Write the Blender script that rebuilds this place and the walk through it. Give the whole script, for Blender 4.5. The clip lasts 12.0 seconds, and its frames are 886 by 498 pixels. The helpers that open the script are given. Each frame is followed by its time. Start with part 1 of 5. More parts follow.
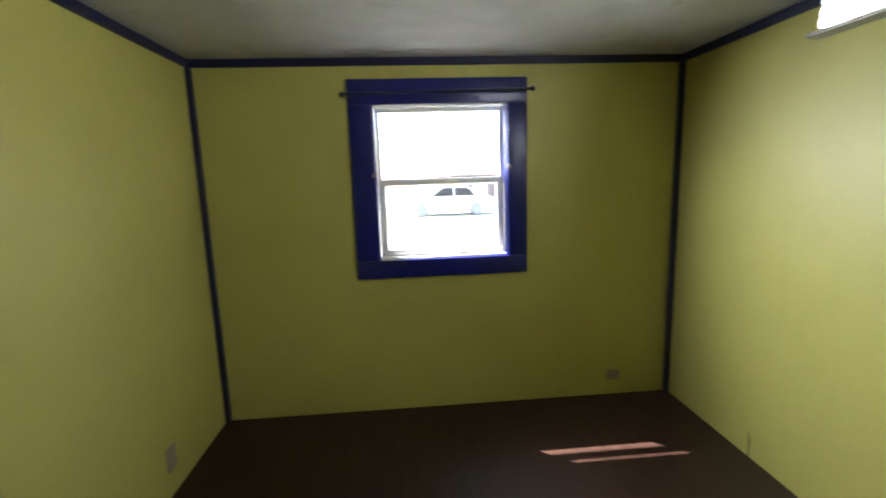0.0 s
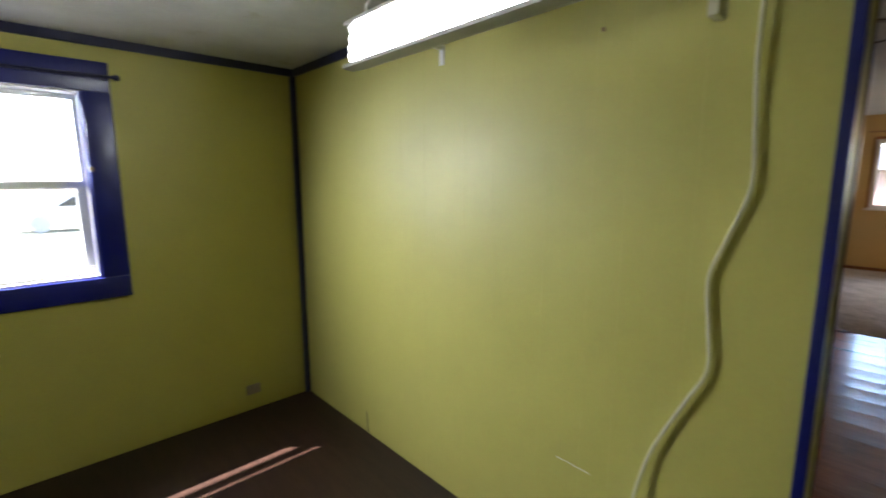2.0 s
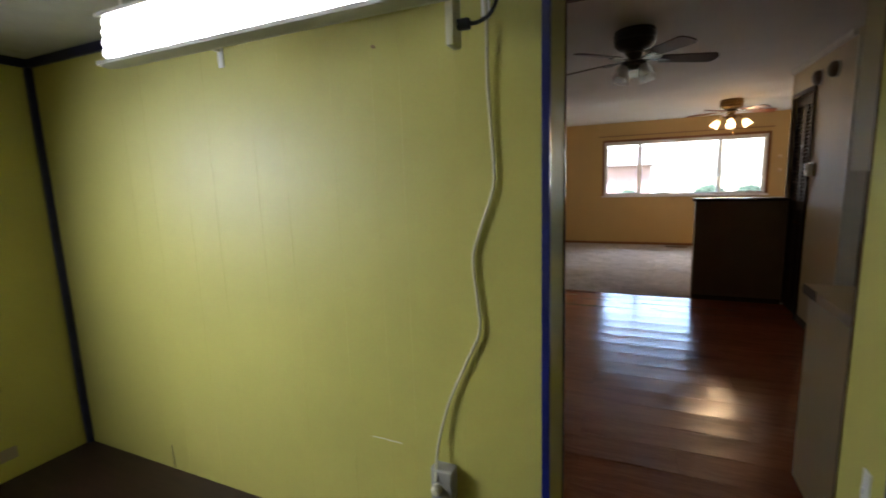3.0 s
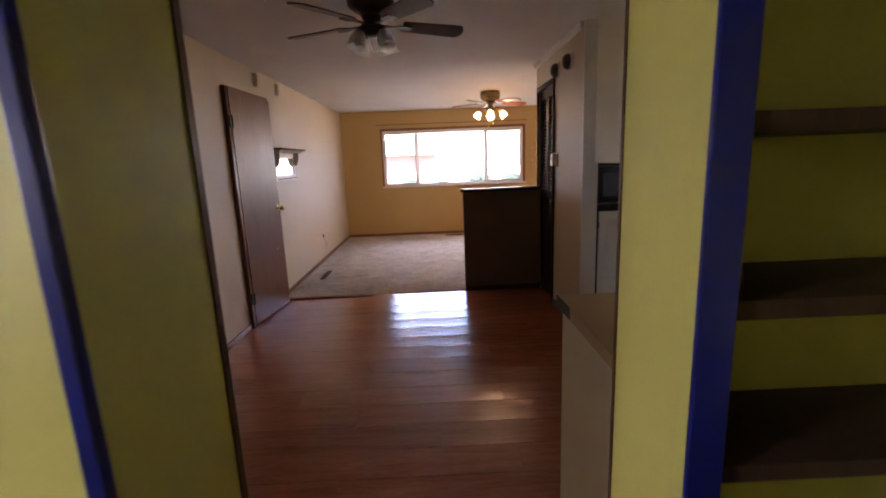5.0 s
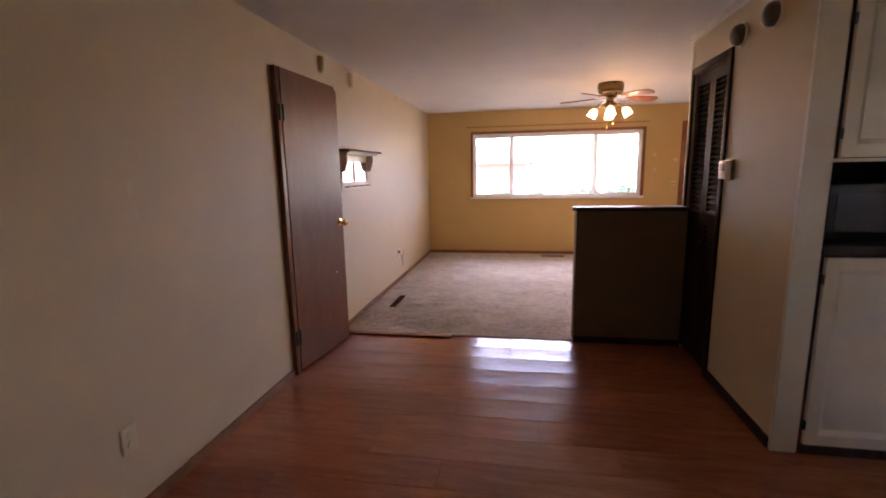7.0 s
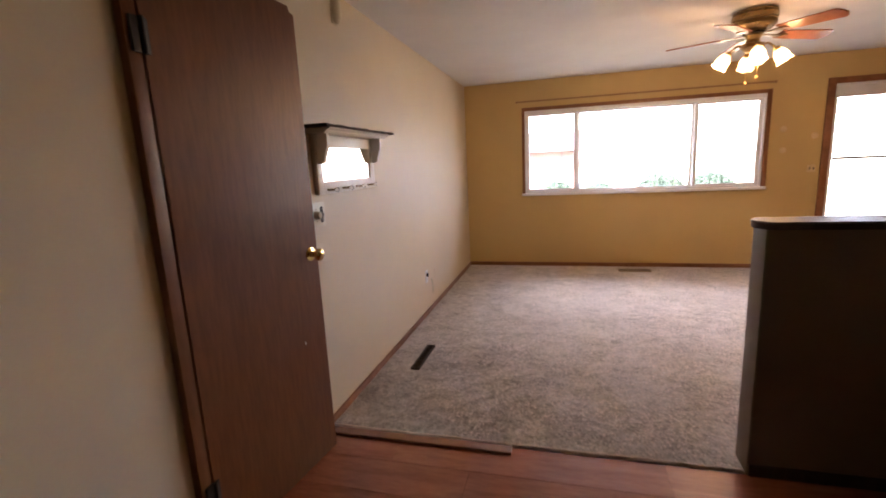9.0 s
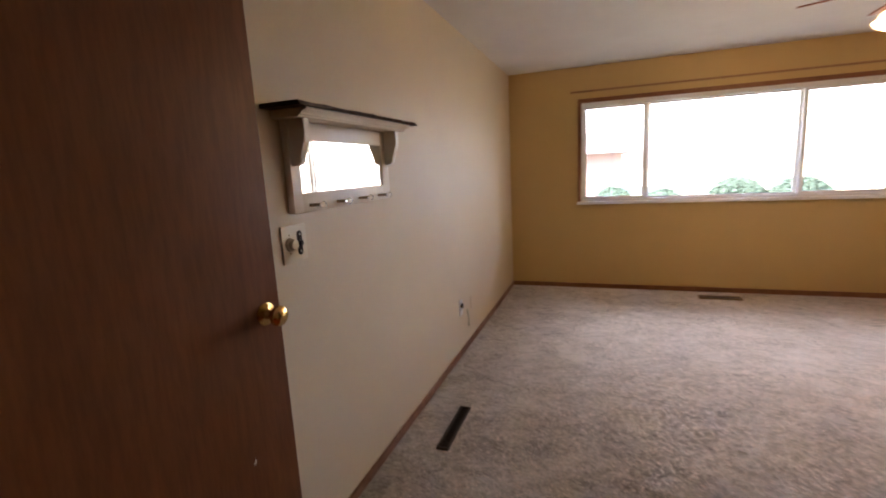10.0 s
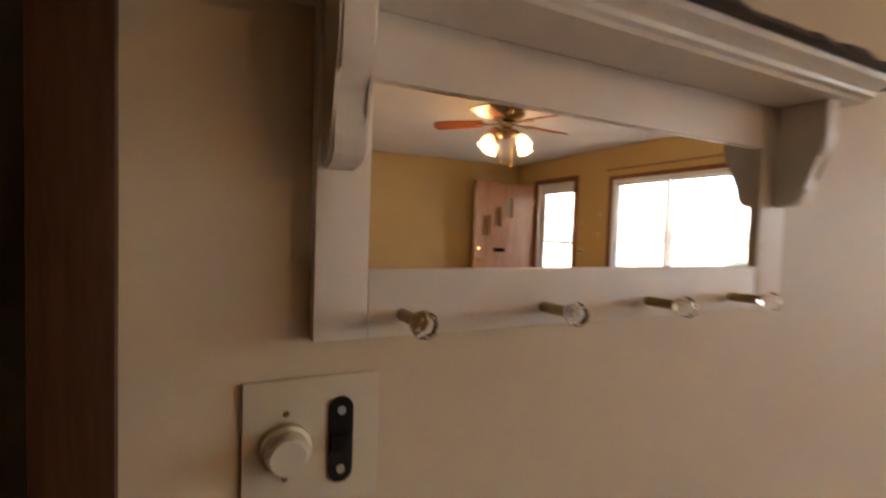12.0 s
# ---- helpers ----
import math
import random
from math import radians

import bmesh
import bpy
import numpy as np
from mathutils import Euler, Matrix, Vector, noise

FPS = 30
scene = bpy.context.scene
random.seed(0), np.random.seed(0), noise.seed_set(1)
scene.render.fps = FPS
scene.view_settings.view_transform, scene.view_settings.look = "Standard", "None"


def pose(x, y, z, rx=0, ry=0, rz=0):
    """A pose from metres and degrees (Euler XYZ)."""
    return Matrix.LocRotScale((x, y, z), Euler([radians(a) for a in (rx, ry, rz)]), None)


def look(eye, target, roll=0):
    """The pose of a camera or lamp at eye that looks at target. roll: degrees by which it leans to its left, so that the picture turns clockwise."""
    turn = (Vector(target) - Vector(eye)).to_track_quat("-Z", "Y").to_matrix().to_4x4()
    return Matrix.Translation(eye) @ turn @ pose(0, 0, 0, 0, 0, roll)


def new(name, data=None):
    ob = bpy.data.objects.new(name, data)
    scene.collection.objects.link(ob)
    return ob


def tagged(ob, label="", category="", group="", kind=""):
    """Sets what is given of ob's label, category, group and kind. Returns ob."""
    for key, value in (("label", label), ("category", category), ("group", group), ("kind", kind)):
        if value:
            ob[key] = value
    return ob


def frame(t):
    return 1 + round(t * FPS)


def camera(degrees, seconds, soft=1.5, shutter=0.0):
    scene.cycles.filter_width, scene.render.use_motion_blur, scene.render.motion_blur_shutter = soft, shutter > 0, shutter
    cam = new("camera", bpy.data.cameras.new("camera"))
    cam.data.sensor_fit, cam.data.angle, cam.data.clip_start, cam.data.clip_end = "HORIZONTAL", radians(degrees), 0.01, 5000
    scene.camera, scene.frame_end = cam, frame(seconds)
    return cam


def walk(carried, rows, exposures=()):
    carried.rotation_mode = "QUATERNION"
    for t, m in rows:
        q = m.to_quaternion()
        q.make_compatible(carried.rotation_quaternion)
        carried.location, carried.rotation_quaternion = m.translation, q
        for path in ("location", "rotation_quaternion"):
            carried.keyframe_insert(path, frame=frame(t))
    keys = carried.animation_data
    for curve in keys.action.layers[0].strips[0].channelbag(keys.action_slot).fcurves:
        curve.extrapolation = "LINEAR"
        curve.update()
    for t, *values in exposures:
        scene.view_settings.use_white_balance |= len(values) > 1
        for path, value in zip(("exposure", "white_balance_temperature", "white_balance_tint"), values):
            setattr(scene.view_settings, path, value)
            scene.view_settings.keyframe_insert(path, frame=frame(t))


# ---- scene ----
cam = camera(89.2, 12.0, soft=1.8, shutter=0.35)
PATH = [
    (0, (0.08, 0.082, 1.402), (0.235, 2.05, 1.077), -1.8),
    (0.5, (0.129, 0.07, 1.406), (0.702, 1.953, 1.052), -1.4),
    (1, (0.21, 0.048, 1.41), (0.994, 1.852, 1.049), -1.3),
    (1.5, (0.361, 0.033, 1.399), (1.355, 1.743, 1.103), 0.2),
    (2, (0.42, -0.019, 1.395), (1.768, 1.426, 1.084), -0.1),
    (2.5, (0.404, -0.086, 1.408), (2.065, 0.99, 1.12), -1.2),
    (3, (0.374, -0.146, 1.389), (2.176, 0.663, 1.078), -2.0),
    (3.5, (0.429, -0.217, 1.375), (2.346, 0.256, 1.053), -1.2),
    (3.7, (0.487, -0.237, 1.365), (2.431, 0.125, 1.065), -1.7),
    (5.3, (1.315, -0.362, 1.393), (3.274, -0.404, 0.992), -2.2),
    (5.5, (1.42, -0.338, 1.381), (3.371, -0.302, 0.943), -2.1),
    (6, (1.669, -0.344, 1.383), (3.563, 0.069, 0.893), -1.1),
    (6.5, (1.894, -0.339, 1.375), (3.802, 0.074, 0.94), -1.3),
    (6.7, (2.02, -0.303, 1.38), (3.947, 0.077, 1.0), -1.4),
    (8.3, (3.248, -0.056, 1.368), (5.201, 0.258, 1.073), -0.7),
    (8.5, (3.411, -0.009, 1.362), (5.352, 0.361, 1.052), -2.7),
    (9, (3.853, 0.099, 1.36), (5.749, 0.616, 0.989), -2.8),
    (9.5, (4.263, 0.247, 1.349), (6.189, 0.627, 0.964), -0.5),
    (10, (4.669, 0.33, 1.354), (6.519, 1.004, 1.006), -3.0),
    (10.5, (5.036, 0.469, 1.342), (6.809, 1.325, 0.991), -3.9),
    (11, (5.403, 0.59, 1.321), (7.033, 1.7, 0.99), -2.0),
    (11.5, (5.688, 0.74, 1.333), (7.028, 2.197, 1.049), 0.6),
    (12, (5.82, 0.878, 1.34), (6.678, 2.682, 1.251), 1.9),
]
walk(cam, [(t, look(*p)) for t, *p in PATH], [(0, 4.21, 6220, 14), (3.5, 4.18, 6280, 16), (5.3, 4.87, 6650, 36), (6.6, 4.98, 6750, 38), (8.5, 5.0, 6850, 33), (9.5, 4.85, 6750, 27), (10.5, 4.46, 6750, 24), (12, 4.50, 7500, 26)])
SKY, LAMP, TUBE, DAY, BULB, LIVING_DAY = 0.15, 0.20, 2.1, 0.90, 0.26, 0.30

# ---- world, sun, exposure ----
SUN_WAY = Vector((0.68, -0.55, -1.0)).normalized()
world = bpy.data.worlds.new("world")
scene.world = world
world.use_nodes = True
_wn = world.node_tree
_sky = _wn.nodes.new("ShaderNodeTexSky")
_sky.sky_type = "NISHITA"
_sky.sun_disc = False
_sky.sun_elevation = math.asin(-SUN_WAY.z)
_sky.sun_rotation = math.atan2(-SUN_WAY.x, -SUN_WAY.y)
_sky.dust_density = 2.5
_wn.links.new(_sky.outputs[0], _wn.nodes["Background"].inputs[0])
_wn.nodes["Background"].inputs[1].default_value = SKY
_sun = bpy.data.lights.new("sun", "SUN")
_sun.energy, _sun.angle, _sun.color = 4.0, radians(0.5), (1.0, 0.95, 0.87)
_sun_ob = new("sun", _sun)
_sl = bpy.data.lights.new("window_daylight", "AREA")
_sl.shape, _sl.size, _sl.size_y, _sl.energy, _sl.color = "RECTANGLE", 0.66, 0.40, DAY, (0.85, 0.93, 1.0)
_sl.spread = radians(95)
_sl_ob = new("window_daylight", _sl)
_sl_ob.matrix_world = look((0.29, 2.79, 1.575), (0.29 + 1.4, 2.79 - 1.25, 1.575 - 0.92))
_ll = bpy.data.lights.new("living_daylight", "AREA")
_ll.shape, _ll.size, _ll.size_y, _ll.energy, _ll.color = "RECTANGLE", 2.45, 0.36, LIVING_DAY, (0.86, 0.93, 1.0)
_ll.spread = radians(46)
new("living_daylight", _ll).matrix_world = look((9.652 + 0.20, -0.73, 1.70), (9.652 + 0.20 - 1.0, -0.73, 1.70 - 0.92))
_sun_ob.matrix_world = look((0, 0, 12), Vector((0, 0, 12)) + SUN_WAY)


# ---- materials ----
def nodes_of(name):
    m = bpy.data.materials.new(name)
    m.use_nodes = True
    t = m.node_tree
    return m, t, t.nodes["Principled BSDF"]


def add(t, kind, **sockets):
    n = t.nodes.new(kind)
    for k, v in sockets.items():
        n.inputs[k.replace("_", " ")].default_value = v
    return n


def coords(t, scale=(1, 1, 1), shuffle=False):
    c = t.nodes.new("ShaderNodeTexCoord")
    mp = t.nodes.new("ShaderNodeMapping")
    mp.inputs["Scale"].default_value = scale
    t.links.new(c.outputs["Object"], mp.inputs["Vector"])
    if shuffle:
        info = t.nodes.new("ShaderNodeObjectInfo")
        comb = t.nodes.new("ShaderNodeCombineXYZ")
        mul = t.nodes.new("ShaderNodeMath")
        mul.operation = "MULTIPLY"
        mul.inputs[1].default_value = 37.0
        t.links.new(info.outputs["Random"], mul.inputs[0])
        for i in range(3):
            t.links.new(mul.outputs[0], comb.inputs[i])
        t.links.new(comb.outputs[0], mp.inputs["Location"])
    return mp.outputs[0]


def ramp(t, fac, stops):
    r = t.nodes.new("ShaderNodeValToRGB")
    e = r.color_ramp.elements
    while len(e) < len(stops):
        e.new(0.5)
    for el, (p, c) in zip(e, stops):
        el.position, el.color = p, (*c, 1)
    t.links.new(fac, r.inputs[0])
    return r.outputs[0]


def mixc(t, fac, a, b, mode="MIX"):
    m = t.nodes.new("ShaderNodeMix")
    m.data_type, m.blend_type = "RGBA", mode
    for s, v in ((m.inputs[0], fac), (m.inputs[6], a), (m.inputs[7], b)):
        if hasattr(v, "links") or hasattr(v, "is_linked"):
            t.links.new(v, s)
        else:
            s.default_value = v if isinstance(v, float) else (*v, 1)
    return m.outputs[2]


def tint(c, k):
    return tuple(min(1.0, v * k) for v in c)


def paint(name, col, rough=0.5, vary=0.12, scale=3.0, grain=220.0, bump=0.08, metal=0.0, wear=None, stretch=(1, 1, 1), spec=0.5):
    """A plain surface with mottling at two scales, fine relief and optional worn flecks."""
    m, t, p = nodes_of(name)
    v = coords(t, stretch)
    n1 = add(t, "ShaderNodeTexNoise", Scale=scale, Detail=5.0, Roughness=0.6)
    n2 = add(t, "ShaderNodeTexNoise", Scale=grain, Detail=3.0)
    t.links.new(v, n1.inputs["Vector"])
    t.links.new(v, n2.inputs["Vector"])
    base = ramp(t, n1.outputs[0], [(0.3, tint(col, 1 - vary)), (0.7, tint(col, 1 + vary * 0.7))])
    base = mixc(t, 0.12, base, n2.outputs[1], "SOFT_LIGHT")
    if wear:
        n3 = add(t, "ShaderNodeTexNoise", Scale=wear[1], Detail=8.0, Roughness=0.7)
        t.links.new(v, n3.inputs["Vector"])
        mask = ramp(t, n3.outputs[0], [(wear[2], (0, 0, 0)), (wear[2] + 0.06, (1, 1, 1))])
        base = mixc(t, mask, base, wear[0])
    t.links.new(base, p.inputs["Base Color"])
    r = t.nodes.new("ShaderNodeMapRange")
    r.inputs["To Min"].default_value = max(0.02, rough - 0.06)
    r.inputs["To Max"].default_value = min(1.0, rough + 0.08)
    t.links.new(n1.outputs[0], r.inputs[0])
    t.links.new(r.outputs[0], p.inputs["Roughness"])
    p.inputs["Metallic"].default_value = metal
    p.inputs["Specular IOR Level"].default_value = spec
    b = add(t, "ShaderNodeBump", Strength=bump, Distance=0.003)
    t.links.new(n2.outputs[0], b.inputs["Height"])
    t.links.new(b.outputs[0], p.inputs["Normal"])
    return m


def wood(name, dark, light, rough=0.35, stretch=(1, 1, 12), scale=7.0, bump=0.05, shuffle=False, spread=0.0, coat=0.0):
    """Wood with grain stretched along one axis; spread shifts the tone from piece to piece."""
    m, t, p = nodes_of(name)
    s = tuple(scale / k for k in stretch)
    v = coords(t, s, shuffle)
    n1 = add(t, "ShaderNodeTexNoise", Scale=3.0, Detail=8.0, Roughness=0.65, Distortion=0.6)
    n2 = add(t, "ShaderNodeTexNoise", Scale=22.0, Detail=4.0, Roughness=0.7)
    v2 = coords(t, (1.3, 1.3, 1.3), shuffle)
    n3 = add(t, "ShaderNodeTexNoise", Scale=1.6, Detail=3.0)
    t.links.new(v, n1.inputs["Vector"])
    t.links.new(v, n2.inputs["Vector"])
    t.links.new(v2, n3.inputs["Vector"])
    c = ramp(t, n1.outputs[0], [(0.3, dark), (0.5, tuple((a + b) / 2 for a, b in zip(dark, light))), (0.72, light)])
    c = mixc(t, 0.35, c, ramp(t, n2.outputs[0], [(0.35, (0.3, 0.3, 0.3)), (0.6, (0.75, 0.75, 0.75))]), "SOFT_LIGHT")
    c = mixc(t, 0.3, c, ramp(t, n3.outputs[0], [(0.35, (0.35, 0.35, 0.35)), (0.65, (0.62, 0.62, 0.62))]), "SOFT_LIGHT")
    if spread:
        info = t.nodes.new("ShaderNodeObjectInfo")
        k = ramp(t, info.outputs["Random"], [(0.0, (0.5 - spread,) * 3), (1.0, (0.5 + spread,) * 3)])
        c = mixc(t, 1.0, c, k, "SOFT_LIGHT")
    t.links.new(c, p.inputs["Base Color"])
    r = t.nodes.new("ShaderNodeMapRange")
    r.inputs["To Min"].default_value, r.inputs["To Max"].default_value = rough - 0.06, rough + 0.1
    t.links.new(n3.outputs[0], r.inputs[0])
    t.links.new(r.outputs[0], p.inputs["Roughness"])
    p.inputs["Coat Weight"].default_value = coat
    p.inputs["Coat Roughness"].default_value = 0.12
    b = add(t, "ShaderNodeBump", Strength=bump, Distance=0.002)
    t.links.new(n1.outputs[0], b.inputs["Height"])
    t.links.new(b.outputs[0], p.inputs["Normal"])
    return m


def glass_mat(name, rough=0.0, col=(1, 1, 1)):
    m, t, p = nodes_of(name)
    p.inputs["Base Color"].default_value = (*col, 1)
    p.inputs["Transmission Weight"].default_value = 1.0
    p.inputs["Roughness"].default_value = rough
    p.inputs["IOR"].default_value = 1.45
    return m


def glow(name, col, strength):
    m, t, p = nodes_of(name)
    p.inputs["Base Color"].default_value = (0.8, 0.8, 0.78, 1)
    p.inputs["Emission Color"].default_value = (*col, 1)
    p.inputs["Emission Strength"].default_value = strength
    return m


M_GREEN = paint("lime_wall_paint", (0.468, 0.428, 0.106), 0.50, 0.07, 1.7, 90, 0.10, spec=0.5)
M_BLUE = paint("blue_trim_paint", (0.006, 0.010, 0.13), 0.30, 0.15, 5, 120, 0.08)
M_NAVY = paint("dark_navy_trim_paint", (0.010, 0.011, 0.05), 0.4, 0.15, 6, 120, 0.08)
M_CREAM = paint("cream_wall_paint", (0.66, 0.545, 0.375), 0.54, 0.05, 1.3, 120, 0.12)
M_GOLD = paint("golden_tan_wall_paint", (0.62, 0.43, 0.17), 0.45, 0.05, 1.3, 120, 0.12)
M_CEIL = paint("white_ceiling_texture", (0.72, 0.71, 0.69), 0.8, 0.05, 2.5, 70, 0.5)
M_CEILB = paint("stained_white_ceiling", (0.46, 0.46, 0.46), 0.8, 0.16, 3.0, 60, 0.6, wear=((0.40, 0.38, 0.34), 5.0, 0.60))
M_BFLOOR = wood("dark_brown_bedroom_floor", (0.012, 0.0055, 0.004), (0.029, 0.0135, 0.009), 0.36, (1, 8, 1), 8, 0.08)
M_BFLOOR.node_tree.nodes["Principled BSDF"].inputs["Specular IOR Level"].default_value = 0.3
M_PLANK = wood("cherry_laminate_plank", (0.265, 0.077, 0.036), (0.43, 0.137, 0.067), 0.19, (1, 10, 1), 7, 0.015, True, 0.06, 0.3)
M_SUB = paint("dark_underlay", (0.03, 0.02, 0.015), 0.8)
M_DOOR = wood("red_brown_door_veneer", (0.148, 0.049, 0.017), (0.180, 0.061, 0.0215), 0.34, (1, 1, 9), 3, 0.01)
M_DOOR.node_tree.nodes["Principled BSDF"].inputs["Specular IOR Level"].default_value = 0.36
M_JAMB = wood("brown_jamb_wood", (0.046, 0.017, 0.008), (0.082, 0.032, 0.015), 0.35, (1, 1, 12), 8)
M_JAMB.node_tree.nodes["Principled BSDF"].inputs["Specular IOR Level"].default_value = 0.25
M_OAK = wood("reddish_wood_trim", (0.16, 0.062, 0.025), (0.30, 0.125, 0.05), 0.38, (10, 10, 10), 8)
M_DARK = wood("dark_stained_wood", (0.022, 0.011, 0.007), (0.050, 0.024, 0.014), 0.40, (1, 1, 10), 8)
M_DARK.node_tree.nodes["Principled BSDF"].inputs["Specular IOR Level"].default_value = 0.28
M_BARF = paint("brown_half_wall_paint", (0.170, 0.105, 0.074), 0.5, 0.10, 2.5, 90, 0.12)
M_LOUVRE = wood("dark_louvre_wood", (0.020, 0.010, 0.007), (0.044, 0.021, 0.013), 0.55, (1, 1, 10), 8)
M_LOUVRE.node_tree.nodes["Principled BSDF"].inputs["Specular IOR Level"].default_value = 0.12
# the domes' unlit side is put into this brown
M_DOME_SHADE = paint("shaded_brown_enamel", (0.15, 0.11, 0.085), 0.42, 0.12, 20, 250, 0.03)
M_PATCH = paint("pale_wall_filler", (0.68, 0.52, 0.28), 0.7, 0.1, 20, 250, 0.05)
M_RAIL = paint("brown_painted_rail", (0.36, 0.20, 0.085), 0.5, 0.1, 20, 250, 0.03)
M_BAREND = paint("brown_end_paint", (0.20, 0.155, 0.118), 0.5, 0.22, 6, 120, 0.1)
M_TAUPE = paint("taupe_end_paint", (0.30, 0.24, 0.18), 0.5, 0.1, 4, 120, 0.08)
M_WHITE = paint("white_enamel", (0.78, 0.77, 0.74), 0.4, 0.05, 4, 160, 0.05)
M_CABW = paint("white_cabinet_paint", (0.77, 0.71, 0.59), 0.45, 0.06, 3, 140, 0.08, wear=((0.45, 0.36, 0.28), 9, 0.68))
M_SHELFW = paint("off_white_shelf_paint", (0.83, 0.76, 0.65), 0.42, 0.06, 6, 150, 0.08, wear=((0.50, 0.43, 0.35), 14, 0.66))
M_VINYL = paint("white_vinyl_window", (0.80, 0.80, 0.80), 0.6, 0.04, 4, 200, 0.03)
M_GLASS = glass_mat("clear_pane")
M_MIRROR, _t, _p = nodes_of("mirror_silver")
_p.inputs["Base Color"].default_value = (0.95, 0.95, 0.93, 1)
_p.inputs["Metallic"].default_value, _p.inputs["Roughness"].default_value = 1.0, 0.015
M_BRASS = paint("polished_brass", (0.72, 0.50, 0.20), 0.16, 0.08, 20, 300, 0.02, 1.0)
M_ABRASS = paint("antique_brass", (0.30, 0.21, 0.10), 0.28, 0.15, 20, 300, 0.03, 1.0)
M_BRONZE = paint("dark_bronze", (0.022, 0.017, 0.014), 0.38, 0.15, 20, 300, 0.03, 0.1)
M_CHROME = paint("clear_acrylic_peg", (0.70, 0.70, 0.70), 0.10, 0.05, 30, 300, 0.0, 0.6)
M_PEG = glass_mat("clear_glass_peg", 0.05)
M_BLADE = wood("cherry_fan_blade", (0.22, 0.065, 0.025), (0.40, 0.14, 0.055), 0.28, (8, 8, 8), 10, coat=0.3)
M_BLADED = wood("dark_fan_blade", (0.035, 0.018, 0.012), (0.075, 0.038, 0.024), 0.35, (8, 8, 8), 10)
M_FROST = glass_mat("frosted_shade_glass", 0.35, (0.92, 0.92, 0.92))
M_BULBSHADE = glow("lit_tulip_shade", (1.0, 0.66, 0.30), LAMP)
_t = M_BULBSHADE.node_tree
_tr, _mx = _t.nodes.new("ShaderNodeBsdfTransparent"), _t.nodes.new("ShaderNodeMixShader")
_tr.inputs[0].default_value = (1.0, 0.93, 0.82, 1)
_mx.inputs[0].default_value = 0.35
_t.links.new(_tr.outputs[0], _mx.inputs[1])
_t.links.new(_t.nodes["Principled BSDF"].outputs[0], _mx.inputs[2])
_t.links.new(_mx.outputs[0], _t.nodes["Material Output"].inputs[0])
M_BULB = glow("lit_bulb", (1.0, 0.72, 0.40), 1.0)
M_TUBE = glow("lit_fluorescent_tube", (0.96, 1.0, 1.0), TUBE)
M_GREY = paint("grey_enamel_metal", (0.32, 0.31, 0.28), 0.4, 0.1, 8, 200, 0.05)
M_CORD = paint("white_cord_vinyl", (0.56, 0.53, 0.36), 0.5, 0.06, 20, 200, 0.03)
M_BLACK = paint("black_plastic", (0.012, 0.012, 0.013), 0.36, 0.1, 20, 250, 0.03)
M_BLACK.node_tree.nodes["Principled BSDF"].inputs["Specular IOR Level"].default_value = 0.15
M_IVORY = paint("ivory_plastic", (0.66, 0.58, 0.42), 0.38, 0.05, 10, 250, 0.02)
M_COUNTER = paint("tan_laminate_counter", (0.50, 0.34, 0.16), 0.35, 0.06, 3, 300, 0.03)
M_FRIDGE = paint("white_fridge_enamel", (0.78, 0.80, 0.84), 0.3, 0.03, 3, 260, 0.10)
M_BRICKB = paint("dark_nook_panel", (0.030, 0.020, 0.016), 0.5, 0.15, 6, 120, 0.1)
M_GRASS = paint("pale_dry_grass", (0.22, 0.22, 0.15), 0.9, 0.3, 2.0, 40, 0.6)
M_HEDGE = paint("hedge_leaf", (0.025, 0.042, 0.034), 0.9, 0.12, 9.0, 90, 0.1, spec=0.05)
M_PINK = paint("dark_red_brick_siding", (0.130, 0.092, 0.088), 0.8, 0.08, 1.0, 40, 0.2)
M_ROOF = paint("grey_shingle_roof", (0.06, 0.058, 0.060), 0.9, 0.2, 2, 60, 0.4)
M_STEEL = paint("dull_vehicle_paint", (0.15, 0.155, 0.165), 0.35, 0.2, 3, 90, 0.05)
M_SMOKE = paint("smoked_glass", (0.018, 0.018, 0.020), 0.34, 0.05, 10, 200, 0.0, spec=0.25)
M_CARPAINT = paint("pale_car_paint", (0.42, 0.43, 0.45), 0.35, 0.1, 2, 90, 0.02)
# outdoor glare put into the colour: tyre grey lifted so wheels wash out
M_TYRE = paint("pale_tyre_rubber", (0.20, 0.195, 0.19), 0.8)
M_FRONT = wood("orange_pine_front_door", (0.30, 0.12, 0.05), (0.46, 0.22, 0.10), 0.36, (1, 1, 12), 6, 0.03, coat=0.15)
M_VENT = paint("brown_metal_vent", (0.035, 0.024, 0.018), 0.45, 0.15, 20, 250, 0.05, 0.4)
M_TANVENT = paint("tan_metal_vent", (0.26, 0.18, 0.10), 0.45, 0.15, 20, 250, 0.05, 0.3)


